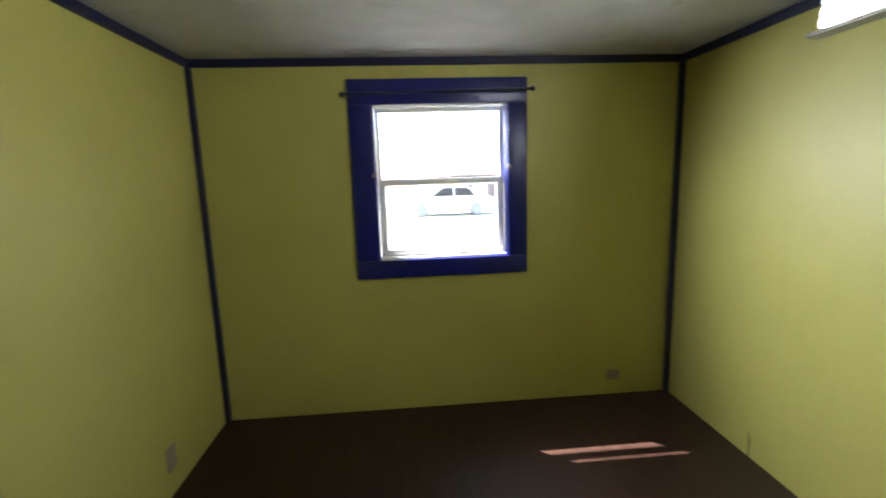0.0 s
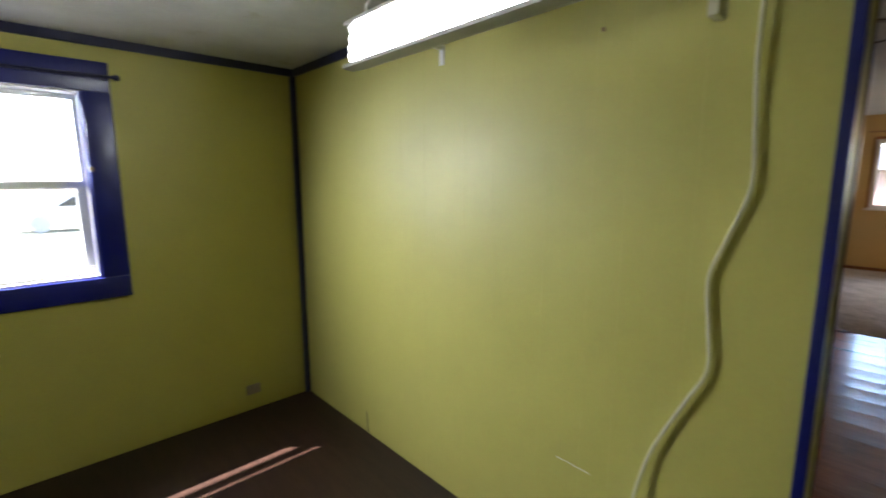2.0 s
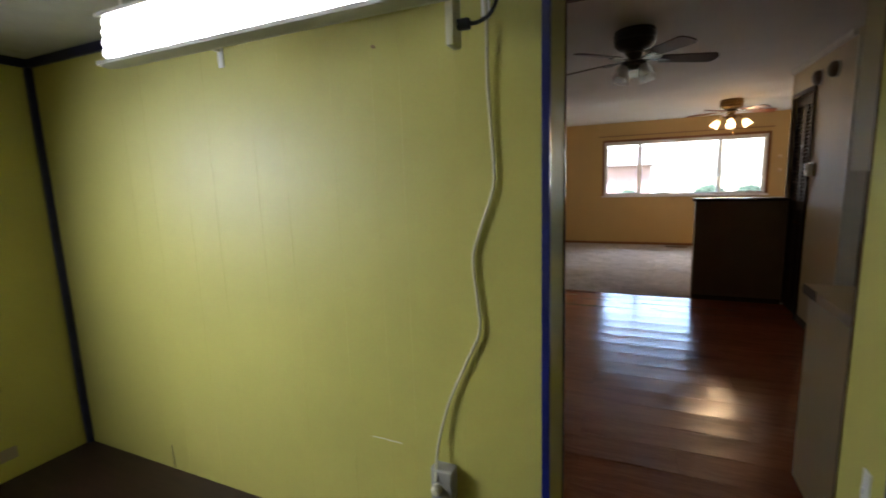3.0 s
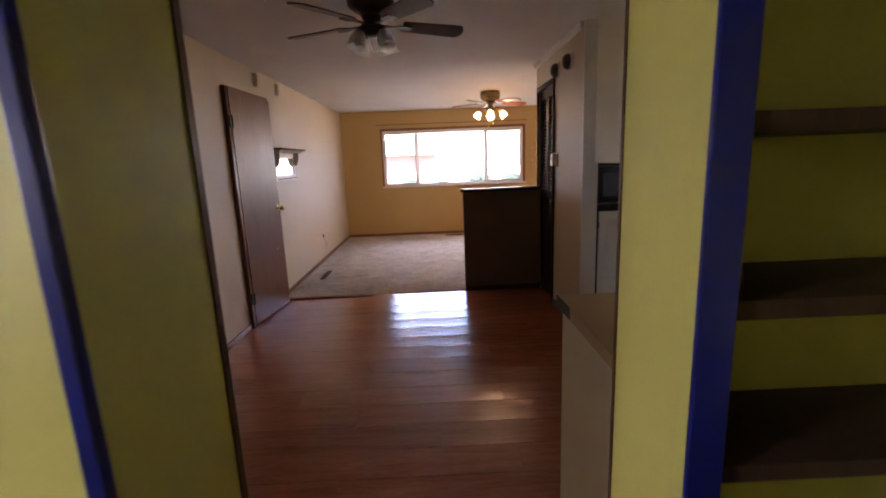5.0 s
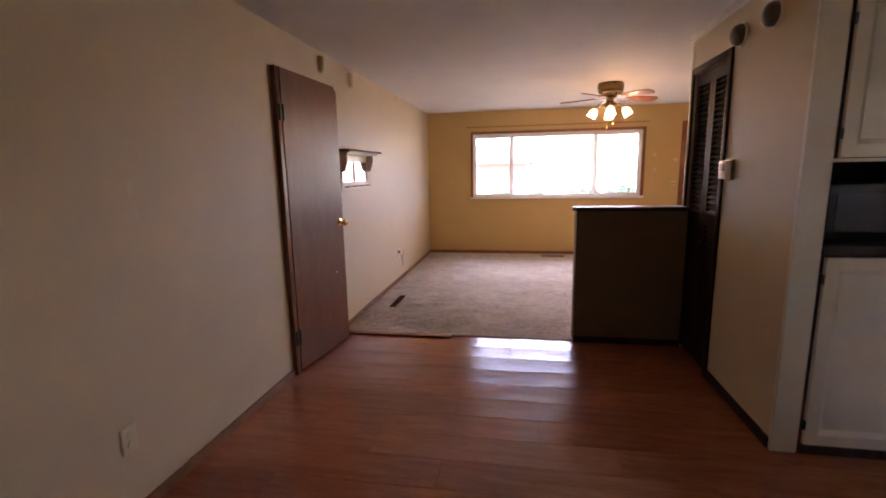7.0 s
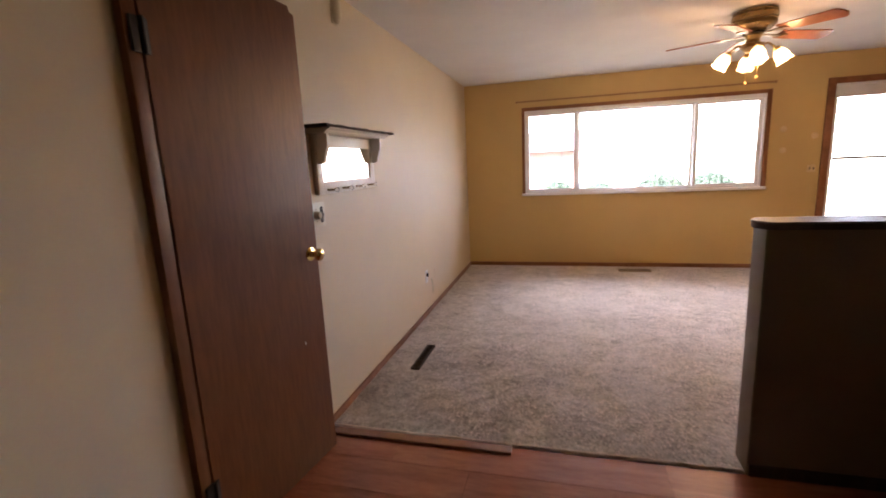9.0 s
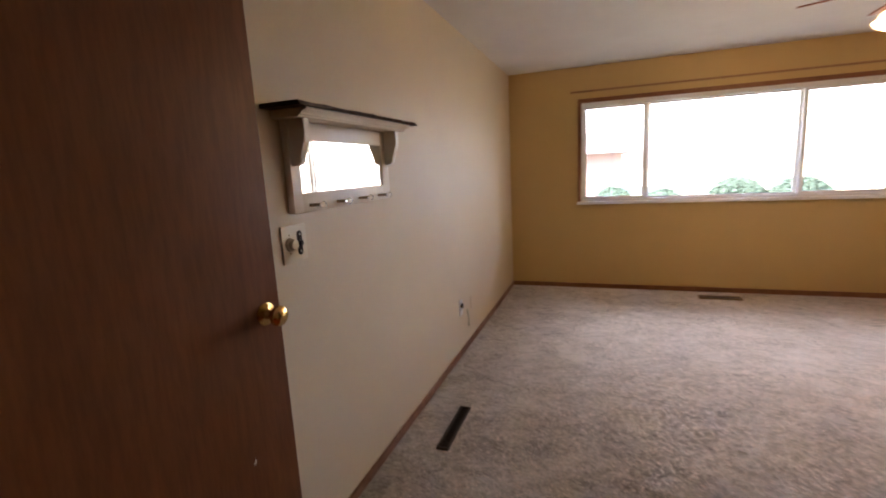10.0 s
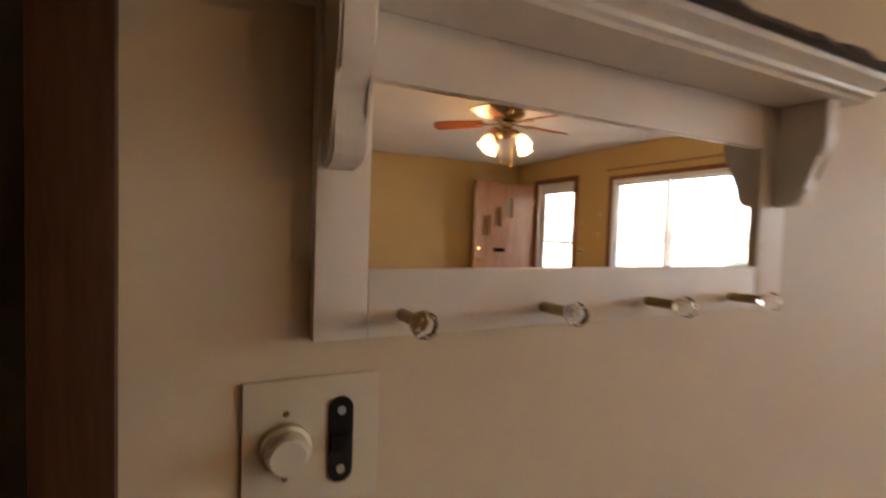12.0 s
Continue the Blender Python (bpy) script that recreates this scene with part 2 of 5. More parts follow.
def carpet_mat():
    m, t, p = nodes_of("beige_plush_carpet")
    v = coords(t)
    a = add(t, "ShaderNodeTexNoise", Scale=2.2, Detail=4.0, Roughness=0.6, Distortion=0.8)
    b = add(t, "ShaderNodeTexNoise", Scale=26.0, Detail=5.0, Roughness=0.75)
    c = add(t, "ShaderNodeTexVoronoi", Scale=115.0)
    d = add(t, "ShaderNodeTexNoise", Scale=330.0, Detail=2.0)
    for n in (a, b, c, d):
        t.links.new(v, n.inputs["Vector"])
    col = ramp(t, a.outputs[0], [(0.3, (0.66, 0.57, 0.52)), (0.7, (0.78, 0.68, 0.625))])
    col = mixc(t, 0.55, col, ramp(t, b.outputs[0], [(0.3, (0.22, 0.22, 0.22)), (0.68, (0.78, 0.78, 0.78))]), "SOFT_LIGHT")
    col = mixc(t, 0.3, col, ramp(t, c.outputs["Distance"], [(0.05, (0.65, 0.65, 0.65)), (0.55, (0.35, 0.35, 0.35))]), "SOFT_LIGHT")
    t.links.new(col, p.inputs["Base Color"])
    p.inputs["Roughness"].default_value = 0.95
    p.inputs["Specular IOR Level"].default_value = 0.15
    p.inputs["Sheen Weight"].default_value = 0.25
    sm = t.nodes.new("ShaderNodeMath")
    sm.operation = "SUBTRACT"
    t.links.new(b.outputs[0], sm.inputs[0])
    t.links.new(c.outputs["Distance"], sm.inputs[1])
    bp = add(t, "ShaderNodeBump", Strength=0.75, Distance=0.010)
    t.links.new(sm.outputs[0], bp.inputs["Height"])
    t.links.new(bp.outputs[0], p.inputs["Normal"])
    return m


M_CARPET = carpet_mat()


def pile_mat():
    m, t, p = nodes_of("beige_pile_yarn")
    v = coords(t, (1.0, 0.6, 1.0))
    a = add(t, "ShaderNodeTexNoise", Scale=15.0, Detail=4.0, Roughness=0.7, Distortion=1.2)
    b = add(t, "ShaderNodeTexNoise", Scale=92.0, Detail=3.0, Roughness=0.7, Distortion=0.5)
    c = add(t, "ShaderNodeTexNoise", Scale=3.2, Detail=4.0, Roughness=0.62, Distortion=0.9)
    for n in (a, b, c):
        t.links.new(v, n.inputs["Vector"])
    col = ramp(t, a.outputs[0], [(0.34, (0.41, 0.380, 0.360)), (0.66, (0.67, 0.628, 0.597))])
    col = mixc(t, 0.65, col, ramp(t, b.outputs[0], [(0.36, (0.12, 0.12, 0.12)), (0.62, (0.82, 0.82, 0.82))]), "SOFT_LIGHT")
    col = mixc(t, 0.6, col, ramp(t, c.outputs[0], [(0.36, (0.22, 0.22, 0.22)), (0.62, (0.66, 0.66, 0.66))]), "SOFT_LIGHT")
    t.links.new(col, p.inputs["Base Color"])
    p.inputs["Roughness"].default_value = 0.95
    p.inputs["Specular IOR Level"].default_value = 0.1
    p.inputs["Sheen Weight"].default_value = 0.16
    p.inputs["Sheen Roughness"].default_value = 0.4
    p.inputs["Sheen Tint"].default_value = (1.0, 0.93, 0.88, 1)
    return m


M_PILE = pile_mat()



# ---- mesh helpers ----
def box(bm, x0, x1, y0, y1, z0, z1, bevel=0.0, seg=2):
    r = bmesh.ops.create_cube(bm, size=1)
    for v in r["verts"]:
        v.co = ((x0 + x1) / 2 + v.co.x * (x1 - x0), (y0 + y1) / 2 + v.co.y * (y1 - y0), (z0 + z1) / 2 + v.co.z * (z1 - z0))
    if bevel:
        es = list({e for v in r["verts"] for e in v.link_edges})
        bmesh.ops.bevel(bm, geom=es, offset=bevel, segments=seg, profile=0.6, affect="EDGES")
    return bm


def boxes(*rows, bevel=0.0):
    bm = bmesh.new()
    for r in rows:
        box(bm, *r, bevel=bevel)
    return bm


def lathe(bm, prof, n=24, m=Matrix()):
    """Turns a profile of (radius, height) about z, then lays it by m."""
    rings = []
    for r, z in prof:
        rings.append([bm.verts.new(m @ Vector((r * math.cos(2 * math.pi * i / n), r * math.sin(2 * math.pi * i / n), z))) for i in range(n)])
    for a, b in zip(rings, rings[1:]):
        for i in range(n):
            bm.faces.new((a[i], a[(i + 1) % n], b[(i + 1) % n], b[i]))
    for ring, flip in ((rings[0], True), (rings[-1], False)):
        if (ring[0].co - ring[n // 2].co).length > 1e-4:
            bm.faces.new(list(reversed(ring)) if flip else ring)
    return bm


def lathe_open(bm, prof, n=24, m=Matrix()):
    rings = []
    for r, z in prof:
        rings.append([bm.verts.new(m @ Vector((r * math.cos(2 * math.pi * i / n), r * math.sin(2 * math.pi * i / n), z))) for i in range(n)])
    for a, b in zip(rings, rings[1:]):
        for i in range(n):
            bm.faces.new((a[i], a[(i + 1) % n], b[(i + 1) % n], b[i]))
    return bm


def tube(bm, pts, r, n=10):
    """A round cord along points, smoothed by Catmull-Rom."""
    P = [Vector(p) for p in pts]
    Q = []
    for i in range(len(P) - 1):
        a, b, c, d = P[max(i - 1, 0)], P[i], P[i + 1], P[min(i + 2, len(P) - 1)]
        for k in range(6):
            s = k / 6
            Q.append(0.5 * ((2 * b) + (c - a) * s + (2 * a - 5 * b + 4 * c - d) * s * s + (3 * b - a - 3 * c + d) * s ** 3))
    Q.append(P[-1])
    rings = []
    for i, q in enumerate(Q):
        way = (Q[min(i + 1, len(Q) - 1)] - Q[max(i - 1, 0)]).normalized()
        side = way.cross(Vector((0.13, 0.31, 0.94))).normalized()
        up = side.cross(way)
        rings.append([bm.verts.new(q + r * (math.cos(2 * math.pi * j / n) * side + math.sin(2 * math.pi * j / n) * up)) for j in range(n)])
    for a, b in zip(rings, rings[1:]):
        for j in range(n):
            bm.faces.new((a[j], a[(j + 1) % n], b[(j + 1) % n], b[j]))
    bm.faces.new(rings[0])
    bm.faces.new(rings[-1])
    return bm


def rod(bm, p0, p1, r, r2=None, n=14):
    p0, p1 = Vector(p0), Vector(p1)
    m = Matrix.Translation(p0) @ (p1 - p0).to_track_quat("Z", "Y").to_matrix().to_4x4()
    return lathe(bm, [(r, 0), (r if r2 is None else r2, (p1 - p0).length)], n, m)


def extrude(bm, outline, axis, a, b):
    """A prism: outline of (u, v) pairs pushed along axis from a to b."""
    def at(u, v, w):
        return {"x": (w, u, v), "y": (u, w, v), "z": (u, v, w)}[axis]
    lo = [bm.verts.new(at(u, v, a)) for u, v in outline]
    hi = [bm.verts.new(at(u, v, b)) for u, v in outline]
    n = len(outline)
    for i in range(n):
        bm.faces.new((lo[i], lo[(i + 1) % n], hi[(i + 1) % n], hi[i]))
    bm.faces.new(list(reversed(lo)))
    bm.faces.new(hi)
    return bm


def mesh_of(name, bm, mat, smooth=False):
    bmesh.ops.recalc_face_normals(bm, faces=bm.faces)
    me = bpy.data.meshes.new(name)
    bm.to_mesh(me)
    bm.free()
    me.materials.append(mat)
    if smooth:
        me.shade_smooth()
        me.set_sharp_from_angle(angle=radians(38))
    return me


BASE = {}


def thing(name, at, label, category, group=""):
    """An empty at the thing's base; its parts are built in world metres."""
    ob = new(name)
    ob.location = at
    ob.empty_display_size = 0.1
    BASE[ob.name] = Vector(at)
    return tagged(ob, label, category, group)


def part(name, bm, mat, parent=None, label="", smooth=True):
    ob = new(name, mesh_of(name, bm, mat, smooth))
    if parent is not None:
        ob.parent = parent
        if parent.name in BASE:
            ob.matrix_parent_inverse = Matrix.Translation(-BASE[parent.name])
    return tagged(ob, label)


def whole(name, bm, mat, label, category, group="", smooth=True):
    return tagged(part(name, bm, mat, None, "", smooth), label, category, group)


def structure(name, bm, mat, label="", smooth=False):
    return tagged(part(name, bm, mat, None, label, smooth), kind="structure")


def wall_bm(axis, a, b, u0, u1, z0, z1, holes=()):
    """A wall of thickness a..b across axis, with openings (u0, u1, z0, z1) right through it."""
    us = sorted({u0, u1, *[h[0] for h in holes], *[h[1] for h in holes]})
    zs = sorted({z0, z1, *[h[2] for h in holes], *[h[3] for h in holes]})
    us = [u for u in us if u0 <= u <= u1]
    zs = [z for z in zs if z0 <= z <= z1]
    bm = bmesh.new()

    def solid(i, j):
        if not (0 <= i < len(us) - 1 and 0 <= j < len(zs) - 1):
            return False
        u, z = (us[i] + us[i + 1]) / 2, (zs[j] + zs[j + 1]) / 2
        return not any(h[0] < u < h[1] and h[2] < z < h[3] for h in holes)

    def quad(*p):
        bm.faces.new([bm.verts.new((w, u, z) if axis == "x" else (u, w, z)) for w, u, z in p])
    for i in range(len(us) - 1):
        for j in range(len(zs) - 1):
            if not solid(i, j):
                continue
            p, q, r, s = us[i], us[i + 1], zs[j], zs[j + 1]
            quad((a, p, r), (a, q, r), (a, q, s), (a, p, s))
            quad((b, p, r), (b, p, s), (b, q, s), (b, q, r))
            if not solid(i - 1, j):
                quad((a, p, r), (a, p, s), (b, p, s), (b, p, r))
            if not solid(i + 1, j):
                quad((a, q, r), (b, q, r), (b, q, s), (a, q, s))
            if not solid(i, j - 1):
                quad((a, p, r), (b, p, r), (b, q, r), (a, q, r))
            if not solid(i, j + 1):
                quad((a, p, s), (a, q, s), (b, q, s), (b, p, s))
    bmesh.ops.remove_doubles(bm, verts=bm.verts, dist=1e-5)
    return bm


# ---- the plan ----
BX0, BX1, BY0, BY1, BH = -1.035, 1.69, -1.95, 2.655, 2.035      # bedroom
BXR = 1.79                                                      # face of the post and shelves beside the doorway
DX, DY0, DY1 = 2.08, -0.745, 0.122                               # doorway: dining side, its two reveals
YL, XF, YC, H = 1.305, 9.652, -1.45, 2.30                       # long wall, far wall, closet wall, ceiling
BARX, BARY, BARH = 5.812, -0.66, 1.085
YR, YK = -3.87, -3.25                                           # living room's and kitchen's back walls
CX, CX1 = 4.47, 5.94                                            # pantry front, closet block's living room face
EAVE = 1.15                                                     # how far the front eave reaches past the far wall
WB = (-0.085, 0.665, 0.925, 1.79)                               # bedroom window opening
WL = (-2.025, 0.562, 0.945, 1.945)                               # living room window opening
FD = (-3.36, -2.64, 0.0, 1.985)                                 # front door opening
LD = (4.975, 5.690, 0.0, 2.03)                                  # long wall's door opening

# bedroom shell
structure("floor_bedroom", boxes((BX0 - 0.15, BX1 + 0.10, BY0 - 0.15, BY1 + 0.15, -0.12, 0.0)), M_BFLOOR, "dark brown worn bedroom floor with a low sheen")
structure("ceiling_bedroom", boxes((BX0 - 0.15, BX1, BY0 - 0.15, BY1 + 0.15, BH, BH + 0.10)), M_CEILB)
structure("wall_bedroom_window", wall_bm("y", BY1, BY1 + 0.105, BX0 - 0.15, BX1, 0, BH, [WB]), M_GREEN)
structure("wall_bedroom_side", wall_bm("x", BX0 - 0.15, BX0, BY0, BY1, 0, BH), M_GREEN)
structure("wall_bedroom_back", wall_bm("y", BY0 - 0.15, BY0, BX0 - 0.15, DX, 0, BH), M_GREEN)
wall_part = structure("wall_bedroom_partition", wall_bm("x", BX1 + 0.012, DX, DY1, BY1 + 0.14, 0, H), M_GREEN)
structure("wall_doorway_head", boxes((BX1, DX, DY0, DY1, 2.0, H), (BX1, BXR, -1.95, DY0, 2.036, H)), M_GREEN)
structure("wall_doorway_post", boxes((BXR, DX, -0.800, DY0, 0, H)), M_GREEN)
structure("wall_niche_back", boxes((DX - 0.05, DX, BY0, -0.800, 0, H)), M_GREEN)
structure("wall_niche_end", boxes((BXR, DX - 0.05, BY0, -1.72, 0, BH)), M_GREEN)
structure("wall_niche_head", boxes((BXR, DX - 0.05, -1.72, -0.800, 1.98, BH)), M_GREEN)

# dining room, kitchen and living room shell
structure("floor_dining", boxes((BX1 + 0.10, BARX, YK - 0.15, YL + 0.12, -0.12, -0.012)), M_SUB)
structure("floor_living", boxes((BARX, XF + 0.15, YR - 0.15, YL + 0.12, -0.12, -0.004)), M_SUB)
structure("ceiling_living", boxes((DX, XF + 0.15, YR - 0.15, YL + 0.12, H, H + 0.10)), M_CEIL)
structure("wall_long", wall_bm("y", YL, YL + 0.12, DX, XF + 0.15, 0, H, [LD]), M_CREAM)
structure("wall_far", wall_bm("x", XF, XF + 0.15, YR - 0.15, YL, 0, H, [WL, FD]), M_GOLD)
structure("wall_living_right", wall_bm("y", YR - 0.15, YR, CX1, XF, 0, H), M_GOLD)
CL = (5.30, 5.865, 0.0, 2.02)
structure("wall_closet_front", wall_bm("y", YC - 0.10, YC, CX + 0.02, CX1, 0, H, [CL]), M_CREAM)
structure("wall_closet_end", wall_bm("x", CX1 - 0.10, CX1, YR, YC - 0.10, 0, H), M_CREAM)
structure("wall_closet_inside", wall_bm("y", -2.28, -2.20, CX + 0.70, CX1 - 0.10, 0, H), M_CREAM)
# opening of an unseen window, added and sized to light the pantry front
KW = (-3.15, -2.66, 1.08, 1.86)
structure("wall_kitchen_back", wall_bm("y", YK - 0.15, YK, DX, CX1 - 0.10, 0, H), M_CREAM)
structure("wall_kitchen_side", wall_bm("x", DX - 0.15, DX, YK - 0.15, BY0 - 0.15, 0, H, [KW]), M_CREAM)
structure("wall_kitchen_return", wall_bm("x", DX - 0.05, DX, BY0 - 0.15, BY0, 0, H), M_CREAM)
structure("wall_store_room", boxes((LD[0] - 0.2, LD[1] + 0.2, YL + 0.9, YL + 1.0, 0, H), (LD[0] - 0.3, LD[0] - 0.2, YL + 0.12, YL + 1.0, 0, H), (LD[1] + 0.2, LD[1] + 0.3, YL + 0.12, YL + 1.0, 0, H), (LD[0] - 0.2, LD[1] + 0.2, YL + 0.12, YL + 0.9, H, H + 0.1), (LD[0] - 0.2, LD[1] + 0.2, YL + 0.12, YL + 0.9, -0.1, 0)), M_CREAM)

# half wall between dining and living room
bar = structure("half_wall", boxes((BARX, BARX + 0.115, YC, BARY, 0, BARH - 0.03)), M_BARF, "dark brown half wall dividing dining and living rooms")
_bm = bmesh.new()
_o = [(BARX - 0.03, YC + 0.002), (BARX + 0.145, YC + 0.002), (BARX + 0.145, BARY - 0.02)] + [
    (BARX + 0.0575 + 0.0875 * math.cos(a), BARY - 0.02 + 0.055 * math.sin(a)) for a in [math.pi * k / 12 for k in range(1, 12)]] + [(BARX - 0.03, BARY - 0.02)]
extrude(_bm, _o, "z", BARH - 0.03, BARH)
bmesh.ops.bevel(_bm, geom=[e for e in _bm.edges if abs(e.verts[0].co.z - e.verts[1].co.z) < 1e-6], offset=0.006, segments=2, affect="EDGES")
part("cap", _bm, M_DARK, bar, "dark varnished cap with a rounded end")
part("baseboard", boxes((BARX - 0.012, BARX, YC, BARY, 0, 0.05)), M_DARK, bar)
_bm = boxes((BARX - 0.006, BARX + 0.121, BARY, BARY + 0.008, 0.0, BARH - 0.03), bevel=0.002)
part("end_panel", _bm, M_BAREND, bar, "taupe-brown painted end of the half wall")

# bedroom trims
structure("trim_crown_window", boxes((BX0, BX1, BY1 - 0.018, BY1, BH - 0.042, BH), bevel=0.004), M_NAVY)
structure("trim_crown_partition", boxes((BX1 - 0.018, BX1, 0.165, BY1 - 0.018, BH - 0.042, BH), bevel=0.004), M_NAVY)
structure("trim_crown_side", boxes((BX0, BX0 + 0.018, BY0, BY1 - 0.018, BH - 0.042, BH), bevel=0.004), M_NAVY)
structure("trim_corner_right", boxes((BX1 - 0.030, BX1, BY1 - 0.030, BY1, 0, BH - 0.042), bevel=0.006), M_NAVY)
structure("trim_corner_left", boxes((BX0, BX0 + 0.030, BY1 - 0.030, BY1, 0, BH - 0.042), bevel=0.006), M_NAVY)
structure("trim_doorway_left", boxes((BX1 - 0.010, BX1 + 0.012, DY1 - 0.022, DY1 + 0.002, 0, BH), bevel=0.003), M_BLUE)
structure("trim_doorway_right", boxes((BXR - 0.012, BXR, -0.800, DY0 + 0.003, 0, BH), bevel=0.003), M_BLUE)
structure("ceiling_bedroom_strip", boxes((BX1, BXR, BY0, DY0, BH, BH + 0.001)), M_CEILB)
structure("trim_niche_head", boxes((BXR - 0.012, BXR, -1.72, -0.800, 1.95, BH), bevel=0.003), M_BLUE)
structure("trim_passage_left", boxes((DX - 0.012, DX + 0.014, DY1 - 0.004, DY1 + 0.05, 0, 2.0), bevel=0.001), M_JAMB)
structure("trim_passage_right", boxes((DX - 0.002, DX + 0.010, -0.79, DY0 + 0.003, 0, 2.0), bevel=0.001), M_JAMB)
structure("trim_passage_head", boxes((DX - 0.012, DX + 0.014, DY0 + 0.006, DY1 - 0.004, 1.975, 2.0)), M_JAMB)
structure("threshold_bedroom", boxes((BX1 + 0.04, BX1 + 0.14, DY0, DY1, 0.0, 0.006), bevel=0.002), M_DARK)

# baseboards and other trims
structure("baseboard_long_dining", boxes((DX + 0.014, LD[0] - 0.05, YL - 0.012, YL, 0, 0.052), bevel=0.003), M_OAK)
structure("baseboard_long_living", boxes((LD[1] + 0.03, XF - 0.012, YL - 0.012, YL, 0, 0.052), bevel=0.003), M_OAK)
structure("baseboard_far", boxes((XF - 0.012, XF, -2.56, YL, 0, 0.058), bevel=0.003), M_OAK)
structure("baseboard_living_right", boxes((CX1, XF, YR, YR + 0.012, 0, 0.058), bevel=0.003), M_OAK)
structure("baseboard_closet", boxes((CX + 0.02, 5.26, YC, YC + 0.012, 0, 0.06), bevel=0.003), M_DARK)
structure("trim_closet_crown", boxes((CX + 0.02, CX1, YC, YC + 0.034, H - 0.045, H), bevel=0.006), M_WHITE)
structure("trim_closet_corner", boxes((CX1 - 0.035, CX1 + 0.004, YC, YC + 0.005, BARH, H - 0.045), bevel=0.002), M_CREAM)
structure("threshold_strip", boxes((BARX - 0.062, BARX - 0.004, 0.333, YL - 0.013, 0.001, 0.014), bevel=0.005), M_OAK, "worn reddish wood transition strip")

# living room carpet
_bm = bmesh.new()
_nx, _ny = 128, 172
_g = []
for _i in range(_nx + 1):
    _row = []
    for _j in range(_ny + 1):
        _x = BARX + (XF - BARX) * _i / _nx
        _y = YR + (YL - YR) * _j / _ny
        _z = 0.010 + 0.0006 * noise.noise((_x * 9, _y * 9, 2.1))
        if _i == 0:
            _x += 0.012 + 0.010 * noise.noise((0.5, _y * 11, 0.9)) if _y > BARY else 0.0
        _row.append(_bm.verts.new((_x, _y, _z)))
    _g.append(_row)
for _i in range(_nx):
    for _j in range(_ny):
        _bm.faces.new((_g[_i][_j], _g[_i + 1][_j], _g[_i + 1][_j + 1], _g[_i][_j + 1]))
for _j in range(_ny):
    _a, _b = _g[0][_j], _g[0][_j + 1]
    _c = [_bm.verts.new((v.co.x - 0.004, v.co.y, -0.006)) for v in (_a, _b)]
    _bm.faces.new((_a, _b, _c[1], _c[0]))
bmesh.ops.remove_doubles(_bm, verts=_bm.verts, dist=1e-5)
structure("carpet_living", _bm, M_CARPET, "beige plush carpet with trodden patches", True)

# carpet pile: short leaning tufts
_rng = np.random.default_rng(7)
_n = 470000
_px = BARX + 0.02 + (XF - BARX - 0.035) * _rng.random(_n) ** 1.15
_py = YR + 0.02 + (YL - YR - 0.04) * (1 - _rng.random(_n) ** 1.5 * 0.97)
_keep = ~((np.abs(_px - 6.712) < 0.21) & (np.abs(_py - 1.060) < 0.040)) & ~((np.abs(_px - 9.42) < 0.06) & (np.abs(_py + 0.715) < 0.19)) & ~((_px > 8.11) & (_py < -2.488))
_px, _py = _px[_keep], _py[_keep]
_n = len(_px)
_cell = 0.021
_ix = np.floor(_px / _cell + 0.5 * np.sin(_py * 31.0 + 1.7 * np.sin(_px * 11.0)))
_iy = np.floor(_py / _cell + 0.5 * np.sin(_px * 37.0 + 1.9 * np.sin(_py * 13.0)))
_h1 = np.modf(np.abs(np.sin(_ix * 12.9898 + _iy * 78.233) * 43758.5453))[0]
_h2 = np.modf(np.abs(np.sin(_ix * 39.3460 + _iy * 11.135) * 24634.6345))[0]


def value_noise(u, v, seed):
    """Smooth random field over the plan, 0 to 1."""
    g = np.random.default_rng(seed).random((257, 257))
    i, j = np.floor(u).astype(int), np.floor(v).astype(int)
    f, k = u - i, v - j
    f, k = f * f * (3 - 2 * f), k * k * (3 - 2 * k)
    i, j = i % 256, j % 256
    return (g[i, j] * (1 - f) + g[i + 1, j] * f) * (1 - k) + (g[i, j + 1] * (1 - f) + g[i + 1, j + 1] * f) * k


_rot = (_px * 0.82 + _py * 0.57, _py * 0.82 - _px * 0.57)
_lay = 0.35 + 1.7 * (value_noise(_rot[0] * 22, _rot[1] * 9, 3) - 0.5) + 1.0 * (value_noise(_rot[0] * 6, _rot[1] * 4, 4) - 0.5)
_lean = _lay + 1.5 * (_h1 - 0.5) + _rng.normal(0, 0.35, _n)
_hgt = 0.0004 + 0.0030 * _h2 + 0.0012 * _rng.random(_n)
_w = 0.0040 + 0.0022 * _rng.random(_n)
_ang = _lean + np.pi / 2 + _rng.normal(0, 0.5, _n)
_co = np.empty((_n, 3, 3))
for _k, _sg in ((0, -1), (1, 1)):
    _co[:, _k, 0] = _px + _sg * _w * np.cos(_ang)
    _co[:, _k, 1] = _py + _sg * _w * np.sin(_ang)
    _co[:, _k, 2] = 0.0095
_co[:, 2, 0] = _px + 0.013 * np.cos(_lean)
_co[:, 2, 1] = _py + 0.013 * np.sin(_lean)
_co[:, 2, 2] = 0.0106 + _hgt
_me = bpy.data.meshes.new("carpet_pile")
_me.from_pydata(_co.reshape(-1, 3).tolist(), [], np.arange(_n * 3).reshape(-1, 3).tolist())
_me.materials.append(M_PILE)
tagged(new("carpet_pile", _me), "short beige carpet pile", kind="stuff")

